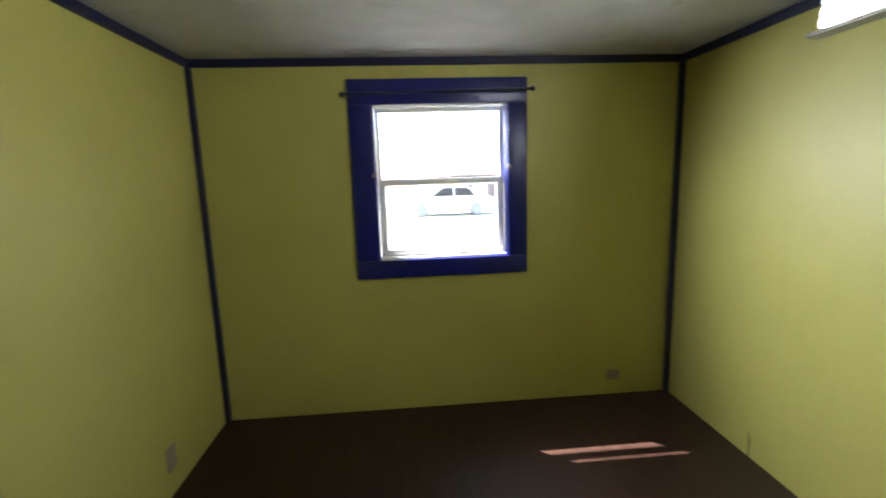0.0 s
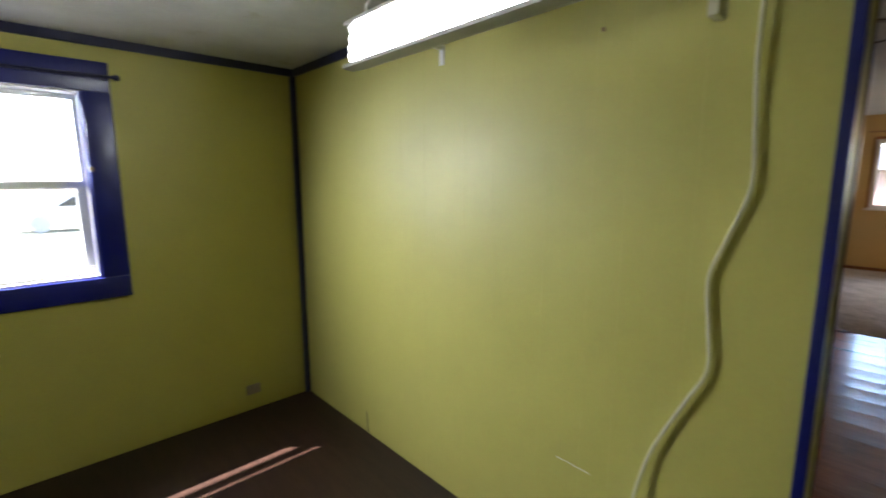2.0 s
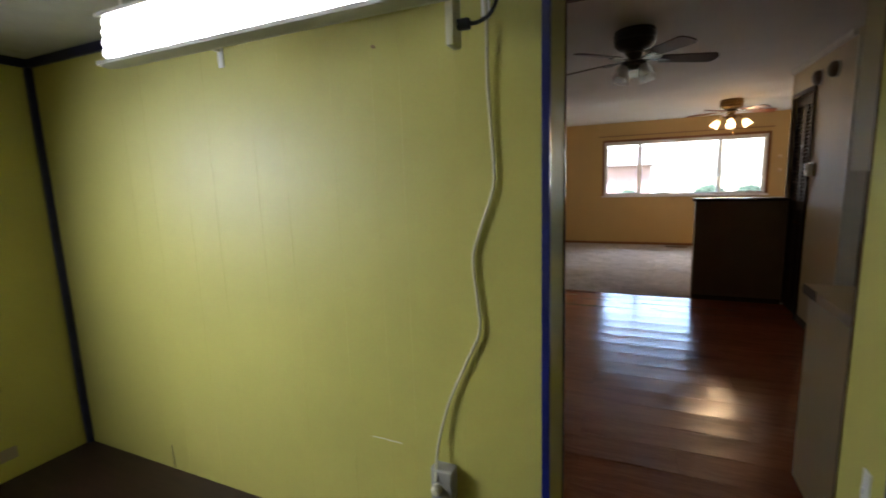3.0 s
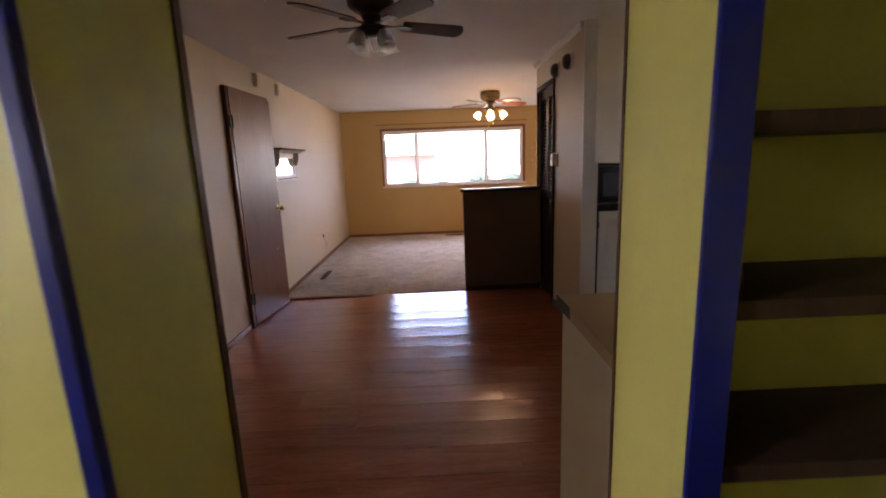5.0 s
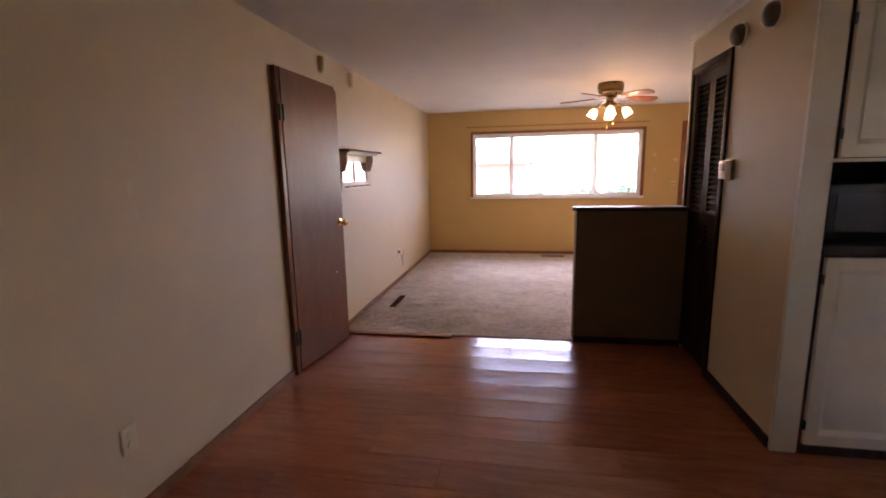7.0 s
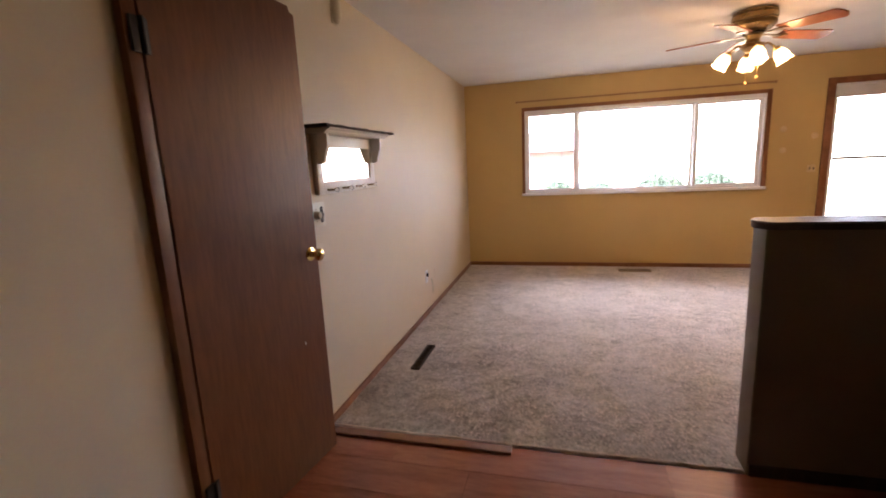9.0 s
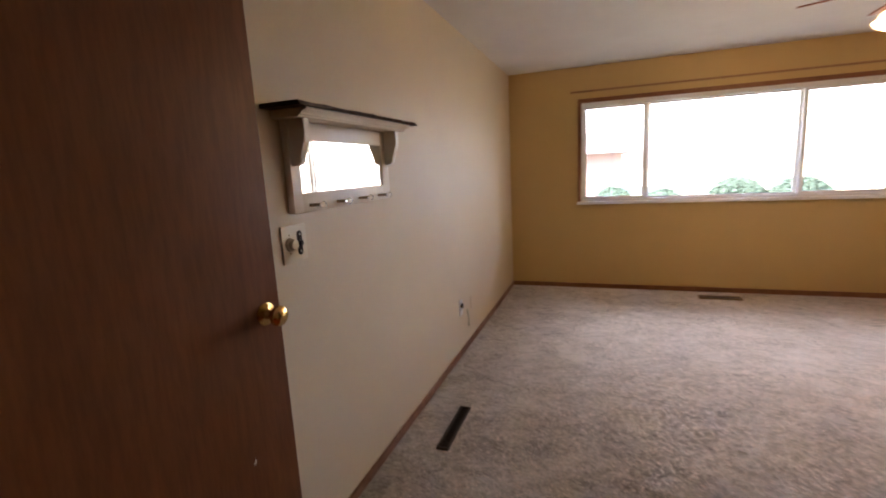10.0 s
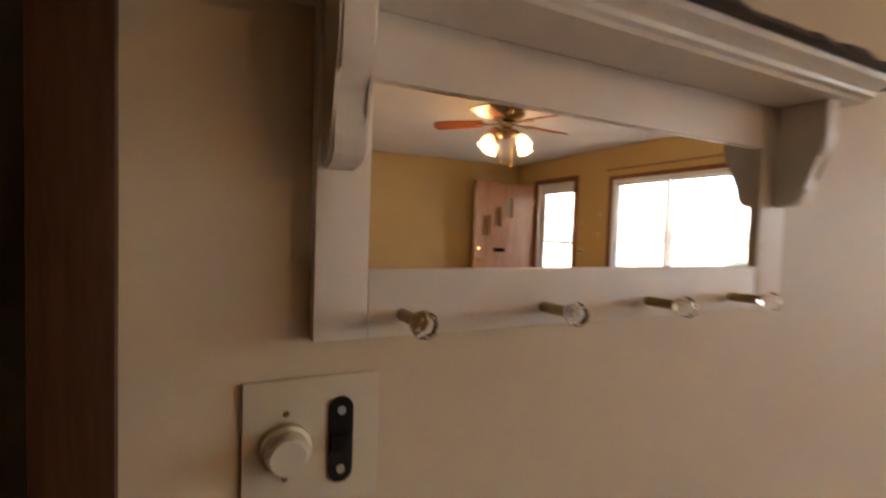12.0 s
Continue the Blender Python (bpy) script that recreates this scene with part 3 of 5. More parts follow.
# ---- bedroom window ----
win = new("window_1")
win.location = (0.29, BY1, WB[2])
BASE[win.name] = Vector(win.location)
tagged(win, "white sash window in a wide blue casing", "window", kind="structure")
x0, x1, z0, z1 = WB
TL, TR, TB, TT = -0.213, 0.777, 0.822, 1.925
part("casing", boxes((TL, TR, BY1 - 0.020, BY1, z1, TT), bevel=0.004), M_BLUE, win, "wide glossy blue head casing")
part("casing", boxes((TL, x0, BY1 - 0.019, BY1, z0, z1), bevel=0.004), M_BLUE, win)
part("casing", boxes((x1, TR, BY1 - 0.019, BY1, z0, z1), bevel=0.004), M_BLUE, win)
part("casing", boxes((TL, TR, BY1 - 0.021, BY1, TB, z0), bevel=0.004), M_BLUE, win)
fy = BY1 + 0.045
part("jamb_liner", boxes((x0, x0 + 0.008, BY1, BY1 + 0.104, z0, z1)), M_BLUE, win)
part("jamb_liner", boxes((x1 - 0.008, x1, BY1, BY1 + 0.104, z0, z1)), M_BLUE, win)
part("sill", boxes((x0 + 0.008, x1 - 0.008, BY1, BY1 + 0.104, z0, z0 + 0.012)), M_VINYL, win, "white vinyl sill")
part("head_liner", boxes((x0 + 0.008, x1 - 0.008, BY1, BY1 + 0.104, z1 - 0.008, z1)), M_VINYL, win)


def sash(nm, xa, xb, y, za, zb, sides, low, high, parent, axis="y"):
    """A vinyl sash of four members round a pane, in the plane y (or x)."""
    def bx(u0, u1, w0, w1, c0, c1):
        return boxes((u0, u1, w0, w1, c0, c1), bevel=0.003) if axis == "y" else boxes((w0, w1, u0, u1, c0, c1), bevel=0.003)
    s = part(nm, bx(xa, xb, y, y + 0.028, zb - high, zb), M_VINYL, parent, "white vinyl sash")
    part("rail", bx(xa, xb, y, y + 0.028, za, za + low), M_VINYL, s)
    part("stile", bx(xa, xa + sides, y + 0.001, y + 0.027, za + low, zb - high), M_VINYL, s)
    part("stile", bx(xb - sides, xb, y + 0.001, y + 0.027, za + low, zb - high), M_VINYL, s)
    g = part("pane", bx(xa + sides - 0.004, xb - sides + 0.004, y + 0.012, y + 0.016, za + low - 0.004, zb - high + 0.004), M_GLASS, s, smooth=False)
    g.visible_shadow = False
    return s


sash("upper_sash", x0 + 0.010, x1 - 0.010, BY1 + 0.075, 1.345, z1 - 0.010, 0.022, 0.040, 0.022, win)
lo = sash("lower_sash", x0 + 0.012, x1 - 0.012, BY1 + 0.040, z0 + 0.014, 1.385, 0.042, 0.040, 0.034, win)
part("sash_lock", boxes((0.25, 0.33, BY1 + 0.022, BY1 + 0.040, 1.385, 1.397), bevel=0.004), M_VINYL, lo)
part("latch", boxes((x0 - 0.012, x0 - 0.002, BY1 - 0.026, BY1 - 0.019, 1.40, 1.42)), M_BRASS, win)
part("latch", boxes((x1 + 0.002, x1 + 0.014, BY1 - 0.026, BY1 - 0.019, 1.43, 1.45)), M_BRASS, win)

rodt = thing("curtain_rod", (0.28, BY1 - 0.05, 1.84), "thin dark metal curtain rod across the blue window casing", "curtain rod")
part("pole", rod(bmesh.new(), (-0.235, BY1 - 0.050, 1.842), (0.800, BY1 - 0.050, 1.856), 0.007), M_NAVY, rodt)
for xx, zz in ((-0.235, 1.842), (0.800, 1.856)):
    part("finial", lathe(bmesh.new(), [(0.0, -0.016), (0.011, -0.010), (0.015, 0.0), (0.011, 0.010), (0.0, 0.016)], 14, Matrix.Translation((xx, BY1 - 0.050, zz))), M_NAVY, rodt)
for xx, zz in ((-0.195, 1.8425), (0.755, 1.8555)):
    part("bracket", boxes((xx - 0.008, xx + 0.008, BY1 - 0.052, BY1 - 0.019, zz - 0.012, zz + 0.006), bevel=0.002), M_NAVY, rodt)

# ---- fluorescent fixture on wall arms ----
A_T = radians(95)
UX, UZ = math.cos(A_T), -math.sin(A_T)          # across the fixture, towards the wall and down
NX, NZ = -math.sin(A_T), -math.cos(A_T)         # the way it faces
FXL, FZL, FW = 1.296, 1.770, 0.128
FY0, FY1 = 0.160, 1.378
lamp = thing("fluorescent_light", (FXL - 0.1, 0.77, 1.80), "lit four-tube fluorescent shop light hung along the lime wall", "ceiling lamp")


def across(u, n):
    return (FXL - (FW - u) * UX + n * NX + 0.0, FZL - (FW - u) * UZ + n * NZ)


_bm = bmesh.new()
_prof = [across(0.0, 0.03), across(0.0, 0.036), across(-0.012, 0.036), across(-0.012, -0.006), across(0.04, -0.045), across(0.125, -0.045), across(FW + 0.012, -0.006), across(FW + 0.012, 0.036), across(FW, 0.036), across(FW, 0.0), across(0.0, 0.0)]
extrude(_bm, _prof, "y", FY0, FY1)
part("housing", _bm, M_GREY, lamp, "grey enamel housing with a reflector lip", False)
for k in range(4):
    u = 0.021 + k * (FW - 0.042) / 3
    cx, cz = across(u, 0.020)
    tb = part("tube", rod(bmesh.new(), (cx, FY0 + 0.012, cz), (cx, FY1 - 0.045, cz), 0.0185, n=16), M_TUBE, lamp, "glowing white tube")
    for ya, yb in ((FY0, FY0 + 0.012), (FY1 - 0.045, FY1 - 0.030)):
        part("socket", rod(bmesh.new(), (cx, ya, cz), (cx, yb, cz), 0.015, n=12), M_WHITE, tb)
for yy in (0.40, 1.30):
    cx, cz = across(-0.008, -0.012)
    part("hook", tube(bmesh.new(), [(cx, yy, cz), (cx - 0.012, yy, cz + 0.04), (cx + 0.010, yy, cz + 0.08), (cx, yy, BH - 0.012), (cx, yy, BH)], 0.005), M_WHITE, lamp, "white ceiling hook")


def wall_clip(y, z):
    c = thing("wall_bracket", (BX1, y, z - 0.05), "small white plastic bracket screwed to the lime wall", "bracket", "brackets behind the fluorescent light")
    part("plate", boxes((BX1 - 0.006, BX1, y - 0.013, y + 0.013, z - 0.055, z + 0.02), bevel=0.003), M_WHITE, c)
    part("arm", boxes((BX1 - 0.075, BX1 - 0.006, y - 0.006, y + 0.006, z + 0.0, z + 0.016), bevel=0.003), M_WHITE, c)
    part("hook", tube(bmesh.new(), [(BX1 - 0.072, y, z + 0.012), (BX1 - 0.088, y, z + 0.025), (BX1 - 0.086, y, z + 0.045)], 0.005), M_WHITE, c)


wall_clip(1.344, 1.890)
wall_clip(0.284, 1.890)

# extension cord, plug and wall box
cordt = thing("extension_cord", (BX1 - 0.02, 0.30, 1.0), "white extension cord hanging down the lime wall", "cord")
part("cord", tube(bmesh.new(), [(BX1 - 0.02, 0.300, 1.985), (BX1 - 0.02, 0.278, 1.87), (BX1 - 0.014, 0.279, 1.66), (BX1 - 0.010, 0.270, 1.50), (BX1 - 0.010, 0.266, 1.37), (BX1 - 0.010, 0.306, 1.245), (BX1 - 0.010, 0.338, 1.14),
                            (BX1 - 0.010, 0.328, 1.01), (BX1 - 0.012, 0.321, 0.90), (BX1 - 0.014, 0.366, 0.795), (BX1 - 0.015, 0.440, 0.625), (BX1 - 0.026, 0.480, 0.46), (BX1 - 0.060, 0.476, 0.36)], 0.0050), M_CORD, cordt)
part("power_tap", boxes((1.530, 1.590, 0.322, 0.346, 1.735, 1.885), bevel=0.006), M_CORD, cordt, "ivory outlet end with three sockets")
part("tap_lead", tube(bmesh.new(), [(1.56, 0.335, 1.884), (1.57, 0.33, 1.94), (1.63, 0.32, 1.99), (BX1 - 0.02, 0.30, 1.985)], 0.0055), M_CORD, cordt)
plug = thing("plug", (1.56, 0.31, 1.82), "black plug and lead of the fluorescent light", "plug")
part("body", boxes((1.547, 1.573, 0.286, 0.322, 1.775, 1.803), bevel=0.007), M_BLACK, plug)
part("lead", tube(bmesh.new(), [(1.56, 0.288, 1.789), (1.56, 0.262, 1.789), (1.55, 0.222, 1.806), (1.53, 0.195, 1.86), (1.48, 0.185, 1.935), (1.40, 0.20, 1.96), (1.36, 0.24, 1.93), (1.345, 0.26, 1.862)], 0.0055), M_BLACK, plug)

obox = thing("outlet_box", (BX1, 0.46, 0.28), "grey surface-mounted metal outlet box with a plugged-in cord", "outlet")
part("box", boxes((BX1 - 0.048, BX1, 0.420, 0.500, 0.275, 0.400), bevel=0.004), M_GREY, obox)
part("cover", boxes((BX1 - 0.052, BX1 - 0.048, 0.424, 0.496, 0.279, 0.396), bevel=0.0015), M_GREY, obox)
part("plug_head", lathe(bmesh.new(), [(0.018, 0), (0.018, 0.018), (0.010, 0.026)], 14, Matrix.Translation((BX1 - 0.052, 0.474, 0.33)) @ Matrix.Rotation(radians(-90), 4, "Y")), M_CORD, obox, "white cord plug")

bo = thing("wall_outlet", (1.332, BY1, 0.10), "small dull grey-brown outlet plate low on the lime wall", "outlet")
part("plate", boxes((1.290, 1.372, BY1 - 0.006, BY1, 0.098, 0.158), bevel=0.005), M_TAUPE, bo)
for xx in (1.311, 1.351):
    part("socket", lathe(bmesh.new(), [(0.014, 0), (0.014, 0.003), (0.0, 0.003)], 14, Matrix.Translation((xx, BY1 - 0.006, 0.128)) @ Matrix.Rotation(radians(90), 4, "X")), M_TAUPE, bo)
so = thing("wall_outlet", (BX0, 2.04, 0.11), "dull grey-brown upright outlet plate on the lime side wall", "outlet")
part("plate", boxes((BX0, BX0 + 0.006, 2.003, 2.077, 0.115, 0.230), bevel=0.002), M_TAUPE, so)
for zz in (0.153, 0.192):
    part("socket", lathe(bmesh.new(), [(0.014, 0), (0.014, 0.003), (0.0, 0.003)], 14, Matrix.Translation((BX0 + 0.006, 2.04, zz)) @ Matrix.Rotation(radians(90), 4, "Y")), M_TAUPE, so)
nl = whole("nail", lathe(bmesh.new(), [(0.002, 0), (0.002, 0.01), (0.007, 0.010), (0.006, 0.014), (0.0, 0.016)], 10, Matrix.Translation((BX1, 0.661, 1.812)) @ Matrix.Rotation(radians(-90), 4, "Y")), M_ABRASS, "small brass nail in the lime panelling", "nail")
sw = thing("wall_switch", (1.90, DY0, 0.42), "small white plate on the doorway reveal", "switch")
part("plate", boxes((1.865, 1.905, DY0, DY0 + 0.006, 0.42, 0.54), bevel=0.002), M_WHITE, sw)
part("toggle", boxes((1.881, 1.889, DY0 + 0.006, DY0 + 0.014, 0.47, 0.49), bevel=0.002), M_WHITE, sw)

# wear on the lime panelling
structure("wall_crack", boxes((BX1 - 0.0015, BX1 + 0.004, 1.952, 1.958, 0.004, 0.085), (BX1 - 0.0015, BX1 + 0.004, 1.956, 1.961, 0.060, 0.125)), M_BRICKB, "dark crack at the foot of the lime panelling")
structure("wall_scratch", boxes((BX1 - 0.0012, BX1 + 0.003, 0.700, 0.764, 0.4335, 0.4355), (BX1 - 0.0012, BX1 + 0.003, 0.636, 0.702, 0.4315, 0.4338)), M_WHITE, "thin pale scratch in the lime paint")

# shelves in the niche beside the doorway
niche = thing("built_in_shelves", (1.90, -1.26, 0.0), "built-in shelves of dark brown boards in a lime niche", "shelf")
for zz in (0.30, 0.86, 1.145, 1.425, 1.735):
    part("shelf_board", boxes((BXR + 0.005, DX - 0.05, -1.72, -0.800, zz - 0.016, zz + 0.016), bevel=0.002), M_DARK, niche)

# ---- the long wall's door ----
HA = radians(-6.8)
d1 = new("door_1")
d1.location = (4.975, YL, 0)
BASE[d1.name] = Vector(d1.location)
tagged(d1, "red-brown flush wooden door standing slightly ajar", "door", kind="structure")
part("jamb", boxes((4.925, 4.973, YL - 0.030, YL + 0.10, 0, 2.045), bevel=0.003), M_DOOR, d1, "brown wooden hinge jamb")
part("head_jamb", boxes((4.973, LD[1], YL + 0.015, YL + 0.10, 2.03, 2.05)), M_JAMB, d1)
part("strike_jamb", boxes((LD[1] - 0.004, LD[1] + 0.004, YL + 0.004, YL + 0.10, 0, 2.03)), M_JAMB, d1)
part("strike_casing", boxes((5.688, 5.742, YL - 0.014, YL, 0, 1.985), bevel=0.004), M_JAMB, d1, "brown casing strip")
DW = 0.690
slab_m = Matrix.Translation((4.975, YL - 0.030, 0)) @ Matrix.Rotation(HA, 4, "Z")
_bm = bmesh.new()
extrude(_bm, [(0.0, 0.014), (DW, 0.014), (DW, 2.000), (DW - 0.030, 2.004), (DW - 0.032, 2.028), (0.0, 2.045)], "y", -0.004, 0.034)
bmesh.ops.bevel(_bm, geom=list(_bm.edges), offset=0.0025, segments=2, affect="EDGES")
_bm.transform(slab_m)
slab = part("slab", _bm, M_DOOR, d1, "flush red-brown veneer with scuffs")
for zz in (1.765, 0.262):
    h = part("hinge", boxes((4.938, 4.996, YL - 0.040, YL - 0.030, zz - 0.05, zz + 0.05), bevel=0.002), M_BRONZE, d1, "dark bronze butt hinge")
    part("knuckle", rod(bmesh.new(), (4.974, YL - 0.043, zz - 0.052), (4.974, YL - 0.043, zz + 0.052), 0.007), M_BRONZE, h)
_bm = boxes((0.0, 0.007, -0.0052, -0.003, 0.0, 0.004), (0.004, 0.008, -0.0052, -0.003, 0.003, 0.012))
_bm.transform(slab_m @ Matrix.Translation((DW - 0.150, 0, 0.60)))
part("paint_chip", _bm, M_WHITE, slab, "small white scuff", False)
kn = [(0.030, 0.0), (0.031, 0.004), (0.014, 0.009), (0.010, 0.026), (0.020, 0.034), (0.028, 0.046), (0.027, 0.056), (0.018, 0.064), (0.0, 0.066)]
kmat = slab_m @ Matrix.Translation((DW - 0.052, -0.004, 0.992)) @ Matrix.Rotation(radians(90), 4, "X")
k = part("knob", lathe(bmesh.new(), kn, 28, kmat), M_BRASS, d1, "polished brass door knob")
part("latch_plate", boxes((0, 0.003, -0.012, 0.012, -0.03, 0.03)), M_BRASS, d1).data.transform(slab_m @ Matrix.Translation((DW, 0.015, 0.992)))

# ---- mirror shelf with pegs ----
ms = thing("mirror_shelf", (6.24, YL, 1.236), "off-white wall shelf with mirror, carved brackets and glass pegs", "shelf")
MX0, MX1, MZ0, MZ1 = 5.887, 6.590, 1.236, 1.536
by0 = YL - 0.026
part("frame_stile", boxes((MX0, 5.936, by0, YL, MZ0, MZ1), bevel=0.002), M_SHELFW, ms)
part("frame_stile", boxes((6.526, MX1, by0, YL, MZ0, MZ1), bevel=0.002), M_SHELFW, ms)
part("frame_rail", boxes((5.936, 6.526, by0 + 0.0005, YL, MZ0, 1.300), bevel=0.002), M_SHELFW, ms)
part("frame_rail", boxes((5.936, 6.526, by0 + 0.0005, YL, 1.474, MZ1), bevel=0.002), M_SHELFW, ms)
part("mirror", boxes((5.930, 6.532, YL - 0.018, YL - 0.013, 1.294, 1.480)), M_MIRROR, ms, "clear mirror glass", False)
_crv = [(0.0, 0.006), (-0.0123, 0.006), (-0.0282, 0.0089), (-0.0378, 0.0175), (-0.0414, 0.031), (-0.0422, 0.0502), (-0.0475, 0.0656), (-0.0563, 0.0752), (-0.0616, 0.0886), (-0.0625, 0.104), (-0.0625, 0.153), (0.0, 0.153)]
for xa in (MX0 + 0.004, MX1 - 0.034):
    _bm = bmesh.new()
    extrude(_bm, [(by0 + a, 1.383 + b) for a, b in _crv], "x", xa, xa + 0.030)
    bmesh.ops.bevel(_bm, geom=[e for e in _bm.edges if abs(e.verts[0].co.x - e.verts[1].co.x) < 1e-6], offset=0.003, segments=2, affect="EDGES")
    part("bracket", _bm, M_SHELFW, ms, "scroll-cut corbel")
_bm = bmesh.new()
_m = [(YL, 1.536), (YL - 0.100, 1.536), (YL - 0.103, 1.540), (YL - 0.110, 1.542), (YL - 0.112, 1.547), (YL - 0.120, 1.552), (YL - 0.130, 1.555), (YL - 0.133, 1.561), (YL, 1.561)]
extrude(_bm, _m, "x", 5.852, 6.625)
part("moulding", _bm, M_SHELFW, ms, "stepped crown moulding", False)
_bm = bmesh.new()
_o = [(6.676, YL), (5.805, YL)] + [(5.805 + 0.871 * i / 44, YL - 0.149 - 0.006 * noise.noise((i * 0.37, 4.2, 0.3)) - 0.004 * noise.noise((i * 1.3, 1.2, 0.7))) for i in range(45)]
extrude(_bm, _o, "z", 1.561, 1.574)
for v in _bm.verts:
    if v.co.z > 1.57:
        v.co.z += 0.004 * noise.noise((v.co.x * 14, v.co.y * 20, 0.5))
        v.co.y += 0.008 if v.co.y < YL - 0.1 else 0.0
part("top_board", _bm, M_DARK, ms, "dark brown top board with a rough front edge", False)
for xx in (5.970, 6.138, 6.302, 6.470):
    pg = part("peg", rod(bmesh.new(), (xx, by0, 1.257), (xx, by0 - 0.042, 1.258), 0.006), M_ABRASS, ms, "metal peg")
    part("peg_knob", lathe(bmesh.new(), [(0.006, 0), (0.010, 0.003), (0.0125, 0.010), (0.0125, 0.016), (0.008, 0.022), (0.0, 0.023)], 9, Matrix.Translation((xx, by0 - 0.040, 1.258)) @ Matrix.Rotation(radians(90), 4, "X")), M_PEG, pg, "faceted clear knob", False)

# dimmer and fan control under the shelf
dm = thing("dimmer_plate", (5.893, YL, 1.075), "ivory two-gang wall plate with dimmer knob and black slide control", "switch")
part("plate", boxes((5.831, 5.956, YL - 0.006, YL, 1.075, 1.199), bevel=0.003), M_IVORY, dm)
part("dimmer_knob", lathe(bmesh.new(), [(0.0225, 0), (0.0225, 0.008), (0.0190, 0.010), (0.0175, 0.022), (0.0150, 0.024), (0.0, 0.024)], 28, Matrix.Translation((5.868, YL - 0.006, 1.137)) @ Matrix.Rotation(radians(90), 4, "X")), M_IVORY, dm, "round ivory dimmer knob")
_bm = bmesh.new()
_o = [(5.918 + 0.0115 * math.cos(a), 1.166 + 0.0115 * math.sin(a)) for a in [math.pi * i / 8 for i in range(9)]] + [(5.918 + 0.0115 * math.cos(a), 1.106 + 0.0115 * math.sin(a)) for a in [math.pi + math.pi * i / 8 for i in range(9)]]
extrude(_bm, _o, "y", YL - 0.0085, YL - 0.006)
sl = part("slide_control", _bm, M_BLACK, dm, "black oval slide control", False)
part("slider", boxes((5.909, 5.927, YL - 0.016, YL - 0.0085, 1.128, 1.144), bevel=0.002), M_BLACK, sl)
for zz in (1.165, 1.108):
    part("mark", lathe(bmesh.new(), [(0.004, 0), (0.004, 0.002), (0, 0.002)], 12, Matrix.Translation((5.918, YL - 0.0085, zz)) @ Matrix.Rotation(radians(90), 4, "X")), M_GREY, sl)
for zz in (1.167, 1.107):
    part("screw", lathe(bmesh.new(), [(0.003, 0), (0.002, 0.0015), (0, 0.0015)], 10, Matrix.Translation((5.868, YL - 0.006, zz)) @ Matrix.Rotation(radians(90), 4, "X")), M_ABRASS, dm)


def outlet_long(x, z, label, dark=True):
    o = thing("wall_outlet", (x, YL, z - 0.06), label, "outlet")
    part("plate", boxes((x - 0.035, x + 0.035, YL - 0.006, YL, z - 0.058, z + 0.058), bevel=0.003), M_WHITE if dark else M_IVORY, o)
    for dz in (0.02, -0.02):
        part("socket", lathe(bmesh.new(), [(0.015, 0), (0.015, 0.004), (0.0, 0.004)], 14, Matrix.Translation((x, YL - 0.006, z + dz)) @ Matrix.Rotation(radians(90), 4, "X")), M_BLACK if dark and dz > 0 else (M_WHITE if dark else M_IVORY), o)


outlet_long(3.632, 0.34, "ivory outlet plate on the cream dining wall", False)
outlet_long(7.655, 0.36, "white outlet plate with a dark cable adapter")
ad = thing("plug_adapter", (7.64, YL, 0.34), "small black power adapter in the outlet", "adapter")
part("body", boxes((7.626, 7.652, YL - 0.024, YL - 0.011, 0.364, 0.394), bevel=0.004), M_BLACK, ad)
part("pins", boxes((7.628, 7.646, YL - 0.012, YL - 0.006, 0.370, 0.386)), M_BRASS, ad)
cj = thing("cable_jack", (7.93, YL, 0.22), "small white cable plate with a short lead", "outlet")
part("plate", boxes((7.90, 7.96, YL - 0.005, YL, 0.28, 0.37), bevel=0.002), M_CREAM, cj)
part("lead", tube(bmesh.new(), [(7.79, YL - 0.005, 0.31), (7.79, YL - 0.018, 0.24), (7.795, YL - 0.012, 0.17)], 0.005), M_CORD, cj, "short white cable end")


def plaque(x, z):
    p = thing("wall_bell", (x, YL, z - 0.06), "small ivory half-round bracket cover high on the wall", "wall fitting", "half-round covers above the door")
    _b = bmesh.new()
    lathe(_b, [(0.0, -0.060), (0.018, -0.056), (0.030, -0.040), (0.034, -0.015), (0.034, 0.055), (0.030, 0.060), (0.0, 0.060)], 20, Matrix.Translation((x, YL - 0.008, z)))
    bmesh.ops.bisect_plane(_b, geom=list(_b.verts) + list(_b.edges) + list(_b.faces), plane_co=(x, YL - 0.006, z), plane_no=(0, 1, 0), clear_outer=True)
    part("cover", _b, M_IVORY, p)
    part("back_plate", boxes((x - 0.037, x + 0.037, YL - 0.006, YL, z - 0.062, z + 0.062), bevel=0.002), M_IVORY, p)


for _x, _z, _w, _h in ((3.795, 1.335, 0.016, 0.036), (3.808, 1.235, 0.020, 0.030)):
    _bm = bmesh.new()
    _o = [(_x + _w * (1 + 0.35 * noise.noise((i * 0.9, _z * 5, 0.2))) * math.cos(i * math.pi / 7), _z + _h * (1 + 0.35 * noise.noise((i * 0.8, _x * 5, 0.6))) * math.sin(i * math.pi / 7)) for i in range(14)]
    extrude(_bm, _o, "y", YL - 0.0012, YL + 0.002)
    whole("filler_patch", _bm, M_IVORY, "small pale filler smear on the cream dining wall", "patch", "smears on the cream wall", False)

plaque(5.655, 2.200)
plaque(6.262, 2.196)

